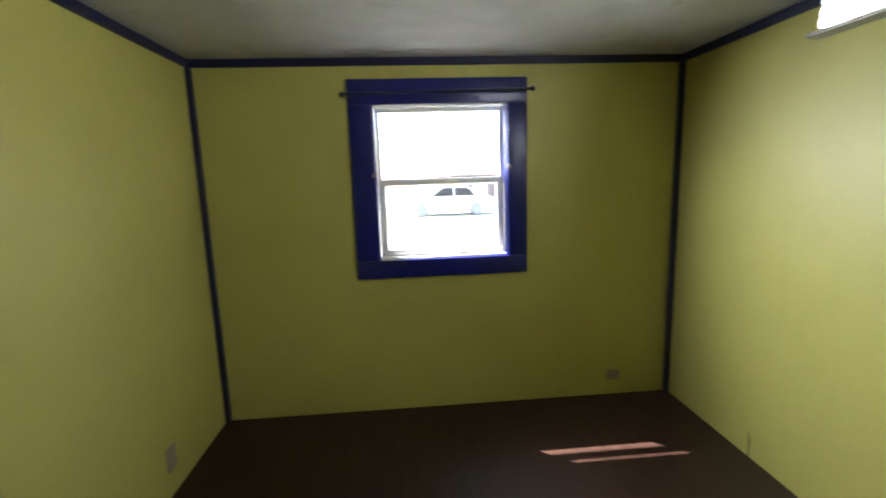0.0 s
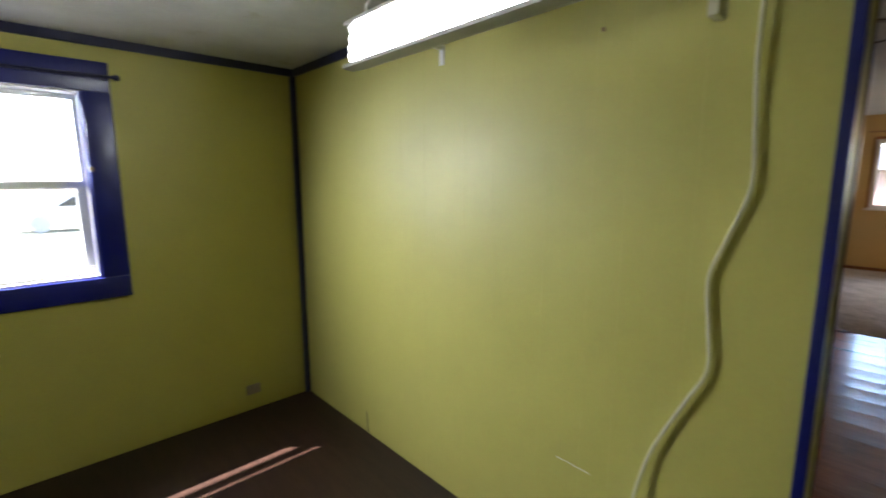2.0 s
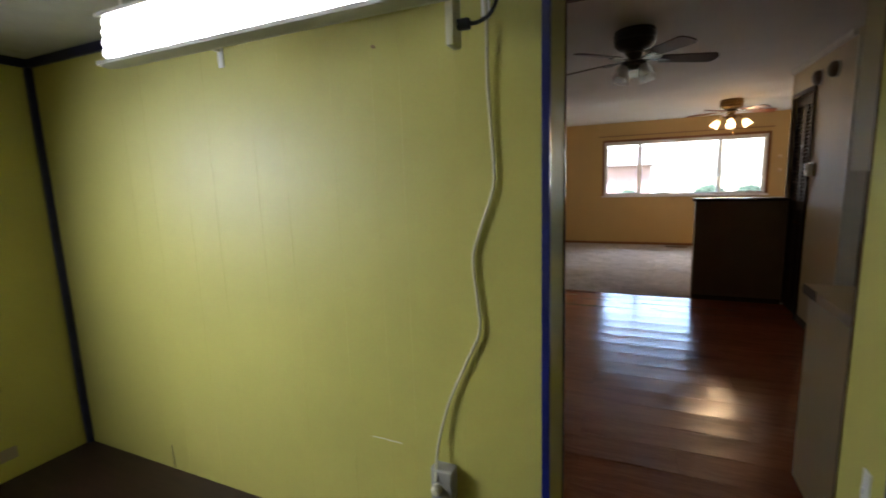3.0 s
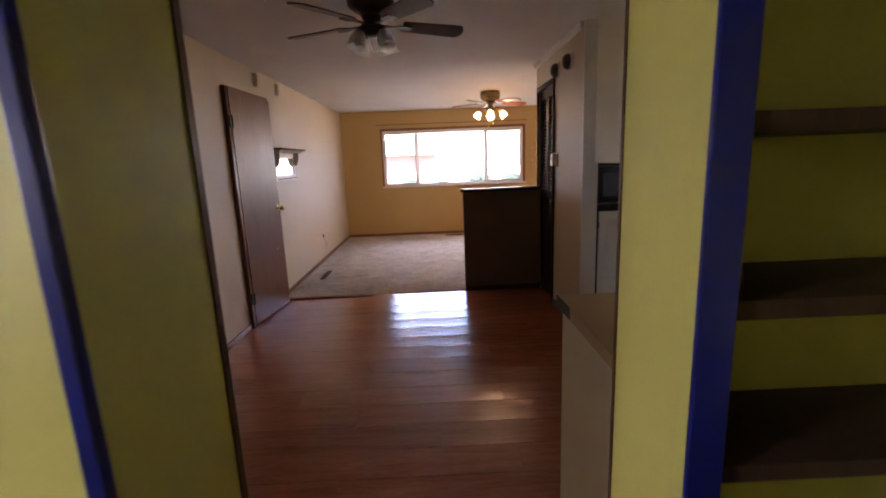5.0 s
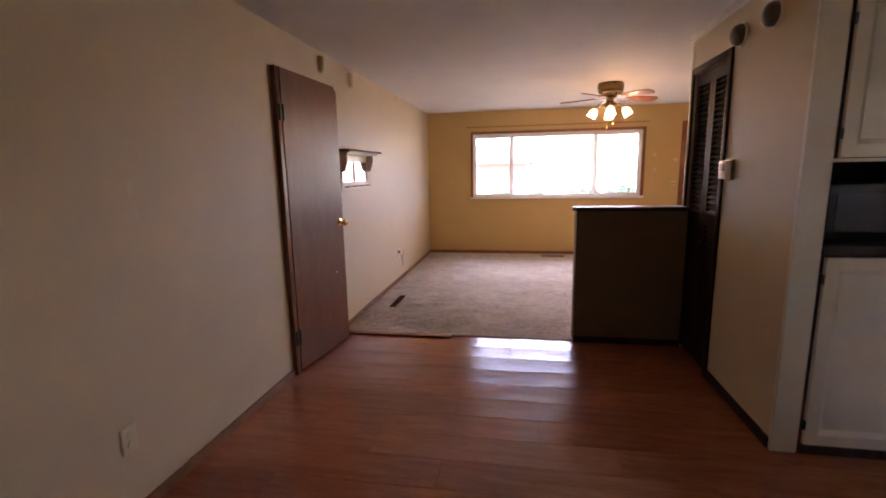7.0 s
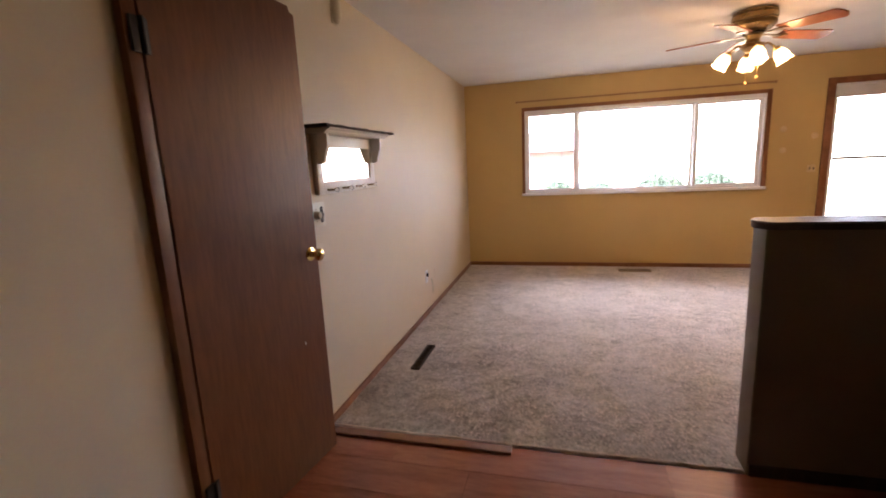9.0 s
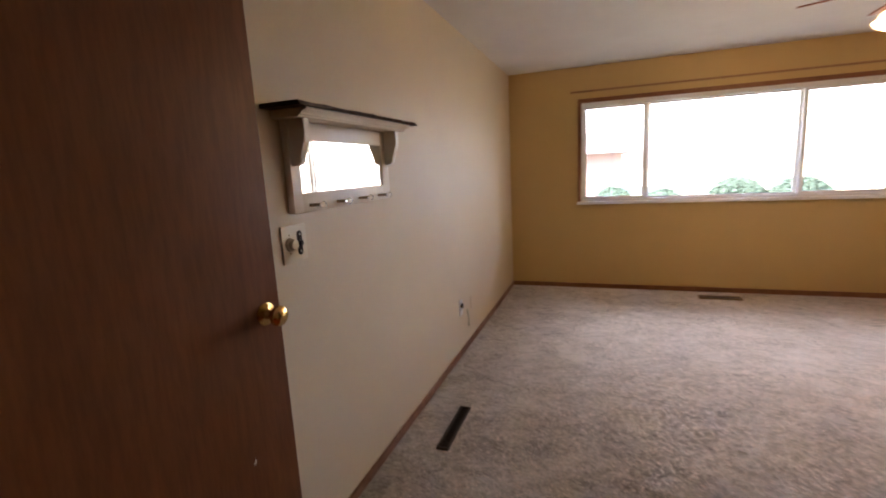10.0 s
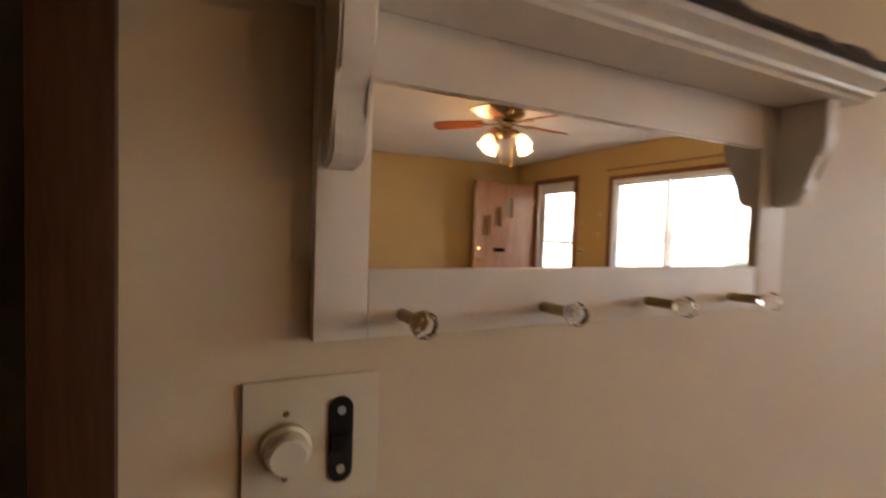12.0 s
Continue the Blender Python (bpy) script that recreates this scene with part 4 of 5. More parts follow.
# ---- living room window ----
wl = new("window_2")
wl.location = (XF, -0.73, WL[2])
BASE[wl.name] = Vector(wl.location)
tagged(wl, "wide three-part white window with thin reddish wood casing", "window", kind="structure")
y0, y1, z0, z1 = WL
part("casing", boxes((XF - 0.016, XF, y1, y1 + 0.033, z0, z1 + 0.040), bevel=0.003), M_OAK, wl)
part("casing", boxes((XF - 0.016, XF, y0 - 0.045, y0, z0, z1 + 0.040), bevel=0.003), M_OAK, wl)
part("casing", boxes((XF - 0.016, XF, y0, y1, z1, z1 + 0.040), bevel=0.003), M_OAK, wl)
part("sill", boxes((XF - 0.050, XF + 0.12, y0 - 0.045, y1 + 0.040, z0 - 0.030, z0 - 0.001), bevel=0.004), M_VINYL, wl, "white sill board")
for a, b, nm in ((y1 - 0.016, y1, "frame_side"), (y0, y0 + 0.016, "frame_side")):
    part(nm, boxes((XF - 0.004, XF + 0.12, a, b, z0, z1), bevel=0.002), M_VINYL, wl)
part("frame_head", boxes((XF - 0.004, XF + 0.12, y0 + 0.016, y1 - 0.016, z1 - 0.040, z1), bevel=0.002), M_VINYL, wl)
part("frame_foot", boxes((XF + 0.002, XF + 0.12, y0 + 0.016, y1 - 0.016, z0, z0 + 0.020), bevel=0.002), M_VINYL, wl)
sash("side_sash", -0.062, y1 - 0.016, XF + 0.030, z0 + 0.020, z1 - 0.040, 0.036, 0.026, 0.026, wl, "x")
sash("centre_light", -1.350, -0.055, XF + 0.066, z0 + 0.020, z1 - 0.040, 0.036, 0.014, 0.020, wl, "x")
sash("side_sash", y0 + 0.016, -1.343, XF + 0.030, z0 + 0.020, z1 - 0.040, 0.036, 0.026, 0.026, wl, "x")
cr = thing("curtain_rod", (XF - 0.04, -0.73, 2.05), "slim tan curtain rail above the wide window", "curtain rod")
part("rail", boxes((XF - 0.030, XF - 0.018, -2.10, 0.665, 2.046, 2.064), bevel=0.002), M_RAIL, cr)
for yy in (-2.09, -0.7, 0.655):
    part("bracket", boxes((XF - 0.022, XF, yy - 0.008, yy + 0.008, 2.043, 2.067), bevel=0.002), M_RAIL, cr)

wk = new("window_3")
wk.location = (DX, -2.89, KW[2])
BASE[wk.name] = Vector(wk.location)
tagged(wk, "unseen white sash window added to light the kitchen", "window", kind="structure")
sash("lower_sash", KW[0], KW[1], DX - 0.09, KW[2], 1.47, 0.030, 0.035, 0.035, wk, "x")
sash("upper_sash", KW[0], KW[1], DX - 0.125, 1.44, KW[3], 0.030, 0.035, 0.035, wk, "x")

# ---- storm door and open front door ----
sd = new("door_2")
sd.location = (XF, -3.0, 0)
BASE[sd.name] = Vector(sd.location)
tagged(sd, "white glazed storm door in a reddish wood casing", "door", kind="structure")
y0, y1, _, z1 = FD
part("casing", boxes((XF - 0.018, XF, y1, y1 + 0.070, 0, z1 + 0.062), bevel=0.003), M_OAK, sd)
part("casing", boxes((XF - 0.018, XF, y0 - 0.070, y0, 0, z1 + 0.062), bevel=0.003), M_OAK, sd)
part("casing", boxes((XF - 0.018, XF, y0, y1, z1, z1 + 0.062), bevel=0.003), M_OAK, sd)
X = XF + 0.035
part("jamb", boxes((XF, X + 0.065, y1 - 0.012, y1, 0, z1)), M_VINYL, sd)
part("jamb", boxes((XF, X + 0.065, y0, y0 + 0.012, 0, z1)), M_VINYL, sd)
part("head_jamb", boxes((XF, X + 0.065, y0 + 0.012, y1 - 0.012, z1 - 0.02, z1)), M_VINYL, sd)
part("top_rail", boxes((X, X + 0.032, y0 + 0.014, y1 - 0.014, 1.85, z1 - 0.022), bevel=0.003), M_VINYL, sd)
part("stile", boxes((X, X + 0.032, y1 - 0.050, y1 - 0.014, 0.02, 1.85), bevel=0.003), M_VINYL, sd)
part("stile", boxes((X, X + 0.032, y0 + 0.014, y0 + 0.105, 0.02, 1.85), bevel=0.003), M_VINYL, sd)
part("kick_panel", boxes((X, X + 0.030, y0 + 0.105, y1 - 0.050, 0.02, 0.60), bevel=0.003), M_VINYL, sd)
part("mid_rail", boxes((X + 0.002, X + 0.030, y0 + 0.105, y1 - 0.050, 1.206, 1.232)), M_BRONZE, sd)
for za, zb in ((0.60, 1.206), (1.232, 1.85)):
    g = part("pane", boxes((X + 0.013, X + 0.017, y0 + 0.101, y1 - 0.046, za, zb)), M_GLASS, sd, smooth=False)
    g.visible_shadow = False
part("sill", boxes((XF + 0.002, X + 0.065, y0 + 0.012, y1 - 0.012, 0.0, 0.0195), bevel=0.002), M_VINYL, sd, "pale metal door sill")
part("push_bar", boxes((X - 0.030, X, y0 + 0.11, y0 + 0.30, 0.535, 0.555), bevel=0.004), M_BLACK, sd)

fd = new("door_3")
fd.location = (9.2, -3.43, 0)
BASE[fd.name] = Vector(fd.location)
tagged(fd, "orange pine front door standing open, with stepped small lites", "door", kind="structure")
LT = ((8.83, 8.93, 1.28, 1.54), (9.00, 9.10, 1.40, 1.66), (9.17, 9.27, 1.52, 1.78))
part("slab", wall_bm("y", -3.455, -3.412, 8.70, 9.610, 0.012, 1.985, LT), M_FRONT, fd)
for l in LT:
    part("lite", boxes((l[0], l[1], -3.436, -3.431, l[2], l[3])), M_GLASS, fd, "small obscured glass lite", False)
    part("lite_moulding", boxes((l[0] - 0.014, l[0], -3.404, -3.412, l[2] - 0.014, l[3] + 0.014), (l[1], l[1] + 0.014, -3.404, -3.412, l[2] - 0.014, l[3] + 0.014), (l[0], l[1], -3.404, -3.412, l[3], l[3] + 0.014), (l[0], l[1], -3.404, -3.412, l[2] - 0.014, l[2])), M_FRONT, fd)
part("knob", lathe(bmesh.new(), kn, 24, Matrix.Translation((8.765, -3.412, 0.96)) @ Matrix.Rotation(radians(-90), 4, "X")), M_BRASS, fd)
part("deadbolt", lathe(bmesh.new(), [(0.028, 0), (0.026, 0.012), (0.0, 0.014)], 20, Matrix.Translation((8.765, -3.412, 1.10)) @ Matrix.Rotation(radians(-90), 4, "X")), M_BRASS, fd)
part("mail_slot", boxes((9.0, 9.16, -3.404, -3.412, 1.06, 1.11), bevel=0.003), M_BLACK, fd)
for zz in (0.25, 1.75):
    part("hinge", rod(bmesh.new(), (9.616, -3.405, zz - 0.05), (9.616, -3.405, zz + 0.05), 0.008), M_BRASS, fd)

ls = thing("wall_switch", (XF, -2.49, 1.07), "tan switch plate with dark toggles on the golden wall", "switch")
part("plate", boxes((XF - 0.006, XF, -2.535, -2.455, 1.085, 1.165), bevel=0.003), M_PATCH, ls)
for yy in (-2.513, -2.477):
    part("toggle", boxes((XF - 0.016, XF - 0.006, yy - 0.005, yy + 0.005, 1.112, 1.136), bevel=0.002), M_BRONZE, ls)
for yy, zz in ((-2.205, 1.555), (-2.215, 1.33), (-2.50, 1.47)):
    whole("filler_patch", lathe(bmesh.new(), [(0.034, 0.0), (0.030, 0.0025), (0.0, 0.003)], 16, Matrix.Translation((XF, yy, zz)) @ Matrix.Rotation(radians(-90), 4, "Y")), M_PATCH, "round pale filler patch on the golden wall", "patch", "patches on the golden wall")


def floor_vent(x, y, length, width, along, mat, label, n):
    v = thing("floor_vent", (x, y, 0.0), label, "vent")
    lx, ly = (length, width) if along == "x" else (width, length)
    a, b, c, d = x - lx / 2, x + lx / 2, y - ly / 2, y + ly / 2
    part("tray", boxes((a + 0.008, b - 0.008, c + 0.008, d - 0.008, 0.013, 0.017)), M_BLACK, v)
    part("frame", boxes((a, b, c, c + 0.011, 0.012, 0.024), (a, b, d - 0.011, d, 0.012, 0.024), (a, a + 0.011, c + 0.011, d - 0.011, 0.012, 0.024), (b - 0.011, b, c + 0.011, d - 0.011, 0.012, 0.024)), mat, v, smooth=False)
    for i in range(1, n):
        if along == "x":
            xx = a + 0.011 + (lx - 0.022) * i / n
            part("slat", boxes((xx - 0.002, xx + 0.002, c + 0.011, d - 0.011, 0.014, 0.022)), mat, v, smooth=False)
        else:
            yy = c + 0.011 + (ly - 0.022) * i / n
            part("slat", boxes((a + 0.011, b - 0.011, yy - 0.002, yy + 0.002, 0.014, 0.022)), mat, v, smooth=False)


floor_vent(6.712, 1.060, 0.40, 0.062, "x", M_VENT, "dark metal floor register sunk in the carpet", 20)
floor_vent(9.42, -0.715, 0.36, 0.10, "y", M_TANVENT, "tan metal floor register by the far wall", 16)


# ---- ceiling fans ----
def ceiling_fan(at, label, metal, blade_mat, shade_mat, turn, drop, lit, size=1.0, low=0.0, reach=1.0, bell=1.0, arms=45.0):
    x, y, z = at
    f = thing("ceiling_fan", at, label, "ceiling fan")
    T = Matrix.Translation(at)
    part("motor", lathe(bmesh.new(), [(0.0, 0.0), (0.130, 0.0), (0.136, -0.006), (0.136, -0.018), (0.128, -0.021), (0.128, -0.027), (0.140, -0.030), (0.140, -0.062), (0.130, -0.065), (0.130, -0.072), (0.136, -0.075), (0.133, -0.098), (0.105, -0.124), (0.060, -0.140), (0.0, -0.140)], 36, T), metal, f, "ribbed metal motor housing")
    part("hub", lathe(bmesh.new(), [(0.0, -0.138), (0.052, -0.140), (0.058, -0.160), (0.040, -0.185), (0.046, -0.205), (0.070, -0.215), (0.074, -0.240), (0.050, -0.262), (0.0, -0.268)], 28, T), metal, f)
    part("collar", lathe(bmesh.new(), [(0.060, -0.136), (0.066, -0.139), (0.066, -0.150), (0.056, -0.153)], 28, T), M_BRONZE, f, "dark collar")
    for i in range(5):
        R = T @ Matrix.Rotation(radians(turn + 72 * i), 4, "Z")
        ir = bmesh.new()
        extrude(ir, [(0.055, -0.020), (0.130, -0.010), (0.180, -0.034), (0.235, -0.030), (0.235, 0.030), (0.180, 0.034), (0.130, 0.010), (0.055, 0.020)], "z", -0.158, -0.152)
        ir.transform(Matrix.Translation((0, 0, -low)) @ R @ Matrix.Rotation(radians(drop), 4, "Y"))
        b = bmesh.new()
        tip = [(0.52 + 0.060 * math.sin(a) * 0.7, 0.066 * math.cos(a)) for a in [math.pi * k / 10 for k in range(11)]]
        extrude(b, [(0.185, -0.052), (0.185, 0.052)] + tip, "z", -0.004, 0.004)
        b.transform(Matrix.Translation((0, 0, -low)) @ R @ Matrix.Rotation(radians(drop), 4, "Y") @ Matrix.Translation((0, 0, -0.148)) @ Matrix.Rotation(radians(-12), 4, "X"))
        bl = part("blade", b, blade_mat, f, "", False)
        part("blade_iron", ir, metal, bl, "", False)
    for i in range(4):
        a = radians(arms + 90 * i)
        out = Vector((math.cos(a), math.sin(a), 0))
        p0 = Vector(at) + out * 0.060 + Vector((0, 0, -0.228))
        p1 = Vector(at) + out * (0.060 + 0.065 * reach) + Vector((0, 0, -0.228 - 0.012 * reach))
        p2 = Vector(at) + out * (0.060 + 0.090 * reach) + Vector((0, 0, -0.228 - 0.034 * reach))
        arm = part("lamp_arm", tube(bmesh.new(), [p0, p0 * 0.5 + p1 * 0.5 + Vector((0, 0, 0.016)), p1, p2], 0.008), metal, f)
        way = (out * (0.20 + 0.35 * reach) + Vector((0, 0, -0.83))).normalized()
        m = Matrix.Translation(p2) @ way.to_track_quat("Z", "Y").to_matrix().to_4x4() @ Matrix.Scale(bell, 4)
        part("socket_cup", lathe(bmesh.new(), [(0.010, -0.012), (0.026, -0.006), (0.030, 0.018), (0.027, 0.022)], 20, m), metal, arm)
        s = bmesh.new()
        lathe_open(s, [(0.027, 0.012), (0.040, 0.030), (0.052, 0.060), (0.056, 0.085), (0.054, 0.105), (0.064, 0.128), (0.062, 0.128), (0.051, 0.105), (0.053, 0.085), (0.049, 0.060), (0.037, 0.030), (0.024, 0.012)], 24, m)
        for v in s.verts:
            q = m.inverted() @ v.co
            if q.z > 0.09:
                k = 1 + 0.10 * math.cos(6 * math.atan2(q.y, q.x)) * (q.z - 0.09) / 0.04
                v.co = m @ Vector((q.x * k, q.y * k, q.z))
        part("shade", s, shade_mat, arm, "lit frosted tulip glass shade" if lit else "unlit clear frosted tulip shade")
        bulb = lathe(bmesh.new(), [(0.012, 0.02), (0.014, 0.04), (0.026, 0.065), (0.028, 0.085), (0.018, 0.105), (0.0, 0.112)], 16, m)
        part("bulb", bulb, M_BULB if lit else M_WHITE, arm)
        if lit:
            pl = bpy.data.lights.new("fan_bulb", "POINT")
            pl.energy, pl.shadow_soft_size, pl.color = BULB, 0.012, (1.0, 0.70, 0.38)
            new("fan_bulb", pl).location = m @ Vector((0, 0, 0.124))
    for dx, dy, ln in ((0.035, 0.02, 0.19), (-0.03, -0.03, 0.16)) if lit else ():
        c = part("pull_chain", rod(bmesh.new(), (x + dx, y + dy, z - 0.262), (x + dx, y + dy, z - 0.262 - ln), 0.0022, n=8), M_BRASS, f)
        part("chain_knob", lathe(bmesh.new(), [(0.0, 0.0), (0.007, -0.008), (0.010, -0.024), (0.0, -0.036)], 12, Matrix.Translation((x + dx, y + dy, z - 0.262 - ln))), M_BRASS, c)
    f.scale = (size,) * 3
    return f


ceiling_fan((7.69, -1.19, H), "brass ceiling fan with cherry blades and lit tulip shades", M_ABRASS, M_BLADE, M_BULBSHADE, 0, 2, True, reach=0.92, bell=0.86, arms=-8.0)
ceiling_fan((3.75, -0.06, H), "dark bronze ceiling fan with dark blades and unlit shades", M_BRONZE, M_BLADED, M_FROST, -0.6, 2, False, 0.93, 0.045, 0.30, 0.85)

# ---- closet wall ----
bf = new("door_4")
bf.location = (5.58, YC, 0)
BASE[bf.name] = Vector(bf.location)
tagged(bf, "dark stained louvred bifold closet door", "door", kind="structure")
part("casing", boxes((5.258, 5.300, YC, YC + 0.016, 0, 2.062), bevel=0.003), M_LOUVRE, bf)
part("casing", boxes((5.865, 5.900, YC, YC + 0.016, 0, 2.062), bevel=0.003), M_LOUVRE, bf)
part("casing", boxes((5.300, 5.865, YC, YC + 0.016, 2.020, 2.062), bevel=0.003), M_LOUVRE, bf)
for xa, xb in ((5.304, 5.580), (5.585, 5.861)):
    lf = part("leaf", boxes((xa, xa + 0.045, YC - 0.045, YC - 0.015, 0.015, 2.01), (xb - 0.045, xb, YC - 0.045, YC - 0.015, 0.015, 2.01), (xa + 0.045, xb - 0.045, YC - 0.045, YC - 0.015, 1.93, 2.01), (xa + 0.045, xb - 0.045, YC - 0.045, YC - 0.015, 0.98, 1.06), (xa + 0.045, xb - 0.045, YC - 0.045, YC - 0.015, 0.015, 0.13)), M_LOUVRE, bf, "", False)
    for za, zb in ((0.13, 0.98), (1.06, 1.93)):
        n = int((zb - za) / 0.033)
        for i in range(n):
            zz = za + (i + 0.5) * (zb - za) / n
            s = bmesh.new()
            box(s, xa + 0.045, xb - 0.045, -0.017, 0.017, -0.003, 0.003)
            s.transform(Matrix.Translation((0, YC - 0.030, zz)) @ Matrix.Rotation(radians(-42), 4, "X"))
            part("slat", s, M_LOUVRE, lf, "", False)
part("knob", lathe(bmesh.new(), [(0.008, 0), (0.008, 0.012), (0.017, 0.020), (0.016, 0.028), (0.0, 0.032)], 18, Matrix.Translation((5.54, YC - 0.015, 0.87)) @ Matrix.Rotation(radians(-90), 4, "X")), M_BRASS, bf)

th = thing("thermostat", (5.18, YC, 1.29), "white wall thermostat on the closet wall", "thermostat")
part("base", boxes((5.125, 5.245, YC, YC + 0.012, 1.295, 1.415), bevel=0.003), M_ABRASS, th)
part("cover", boxes((5.135, 5.235, YC + 0.012, YC + 0.045, 1.302, 1.408), bevel=0.006), M_WHITE, th)
part("dial", boxes((5.155, 5.215, YC + 0.045, YC + 0.049, 1.35, 1.39), bevel=0.001), M_GREY, th)


def wall_dome(x, z):
    d = thing("wall_bell", (x, YC, z), "small domed fitting with shade put into its dark colour, and a bright rim", "wall fitting", "domed fittings on the closet wall")
    M = Matrix.Translation((x, YC, z)) @ Matrix.Rotation(radians(-90), 4, "X")
    part("dome", lathe(bmesh.new(), [(0.058, 0.0), (0.058, 0.030), (0.050, 0.048), (0.030, 0.060), (0.0, 0.064)], 24, M), M_DOME_SHADE, d)
    part("rim", lathe(bmesh.new(), [(0.060, 0.0), (0.064, 0.004), (0.064, 0.012), (0.0585, 0.014)], 24, M), M_WHITE, d, "pale rim")


wall_dome(5.17, 2.10)
wall_dome(4.82, 2.10)


# ---- kitchen ----
def shaker_door(name, x, y0, y1, z0, z1, parent, rail=0.055):
    """A panelled door that faces -x, hinged on its y1 side."""
    d = part(name, boxes((x - 0.020, x, y1 - rail, y1, z0, z1), (x - 0.020, x, y0, y0 + rail, z0, z1), (x - 0.020, x, y0 + rail, y1 - rail, z1 - rail, z1), (x - 0.020, x, y0 + rail, y1 - rail, z0, z0 + rail), bevel=0.002), M_CABW, parent, "white panelled cabinet door", False)
    part("panel", boxes((x - 0.003, x, y0 + rail, y1 - rail, z0 + rail, z1 - rail)), M_CABW, d, smooth=False)
    bm = bmesh.new()
    inner, outer, w = x - 0.003, x - 0.019, 0.022
    ya, yb, za, zb = y0 + rail, y1 - rail, z0 + rail, z1 - rail
    lo = [bm.verts.new((outer, u, v)) for u, v in ((ya, za), (yb, za), (yb, zb), (ya, zb))]
    hi = [bm.verts.new((inner, u, v)) for u, v in ((ya + w, za + w), (yb - w, za + w), (yb - w, zb - w), (ya + w, zb - w))]
    for i in range(4):
        bm.faces.new((lo[i], lo[(i + 1) % 4], hi[(i + 1) % 4], hi[i]))
    part("panel_moulding", bm, M_CABW, d, smooth=False)
    for zz in (z0 + 0.10, z1 - 0.10):
        h = part("hinge", boxes((x - 0.024, x - 0.004, y1, y1 + 0.014, zz - 0.022, zz + 0.022), bevel=0.002), M_BRONZE, d, "dark exposed hinge")
    return d


pa = thing("pantry_cabinet", (CX + 0.3, -1.82, 0), "tall white painted pantry cabinet with a microwave nook", "cabinet")
part("stile", boxes((CX - 0.004, CX + 0.02, -1.560, YC + 0.004, 0.0, H), bevel=0.002), M_CABW, pa, smooth=False)
part("stile", boxes((CX - 0.004, CX + 0.02, -2.185, -2.105, 0.0, H), bevel=0.002), M_CABW, pa, smooth=False)
part("rail", boxes((CX - 0.003, CX + 0.02, -2.105, -1.560, 0.0, 0.055)), M_DARK, pa, smooth=False)
part("rail", boxes((CX - 0.003, CX + 0.02, -2.105, -1.560, 1.385, 1.400)), M_CABW, pa, smooth=False)
part("rail", boxes((CX - 0.003, CX + 0.02, -2.105, -1.560, 2.066, H)), M_CABW, pa, smooth=False)
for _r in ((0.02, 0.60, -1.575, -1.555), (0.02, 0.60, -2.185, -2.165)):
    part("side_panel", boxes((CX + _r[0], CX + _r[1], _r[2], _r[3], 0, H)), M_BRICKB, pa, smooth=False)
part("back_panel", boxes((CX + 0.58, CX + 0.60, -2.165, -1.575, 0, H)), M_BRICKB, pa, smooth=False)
part("nook_shelf", boxes((CX - 0.010, CX + 0.58, -2.104, -1.562, 0.975, 1.020), bevel=0.003), M_DARK, pa, "dark brown nook shelf", False)
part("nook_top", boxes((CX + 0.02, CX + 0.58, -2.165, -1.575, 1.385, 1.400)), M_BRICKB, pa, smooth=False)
shaker_door("lower_door", CX - 0.004, -2.100, -1.574, 0.060, 0.968, pa)
shaker_door("upper_door", CX - 0.004, -2.100, -1.574, 1.404, 2.060, pa)
part("door_knob", lathe(bmesh.new(), [(0.006, 0), (0.006, 0.014), (0.015, 0.022), (0.013, 0.028), (0, 0.030)], 16, Matrix.Translation((CX - 0.024, -2.072, 0.925)) @ Matrix.Rotation(radians(-90), 4, "Y")), M_CABW, pa)

mw = thing("microwave", (CX + 0.25, -1.77, 1.020), "black countertop microwave in the pantry nook", "microwave")
part("case", boxes((CX + 0.06, CX + 0.42, -2.010, -1.585, 1.026, 1.290), bevel=0.006), M_BLACK, mw)
part("door", boxes((CX + 0.040, CX + 0.060, -1.895, -1.588, 1.034, 1.284), bevel=0.004), M_BLACK, mw, "glossy black door")
part("window", boxes((CX + 0.037, CX + 0.040, -1.865, -1.620, 1.075, 1.245)), M_SMOKE, mw, smooth=False)
part("control_panel", boxes((CX + 0.040, CX + 0.060, -2.008, -1.898, 1.034, 1.284), bevel=0.004), M_BLACK, mw)
part("open_button", boxes((CX + 0.034, CX + 0.040, -1.985, -1.920, 1.045, 1.062), bevel=0.002), M_CHROME, mw, "bright push button")
part("display", boxes((CX + 0.038, CX + 0.040, -1.990, -1.915, 1.235, 1.262)), M_STEEL, mw, smooth=False)
for yy in (-1.62, -1.97):
    part("foot", rod(bmesh.new(), (CX + 0.1, yy, 1.020), (CX + 0.1, yy, 1.027), 0.012), M_BLACK, mw)
    part("foot", rod(bmesh.new(), (CX + 0.38, yy, 1.020), (CX + 0.38, yy, 1.027), 0.012), M_BLACK, mw)

fr = thing("refrigerator", (CX + 0.3, -2.58, 0), "white two-door refrigerator beside the pantry", "refrigerator")
part("cabinet", boxes((CX + 0.04, CX + 0.66, -2.950, -2.205, 0.03, 1.66), bevel=0.008), M_FRIDGE, fr)
part("fridge_door", boxes((CX - 0.030, CX + 0.036, -2.950, -2.205, 0.13, 1.172), bevel=0.012), M_FRIDGE, fr)
part("freezer_door", boxes((CX - 0.030, CX + 0.036, -2.950, -2.205, 1.180, 1.66), bevel=0.012), M_FRIDGE, fr)
part("kick_grille", boxes((CX + 0.005, CX + 0.04, -2.940, -2.215, 0.02, 0.122)), M_BLACK, fr)
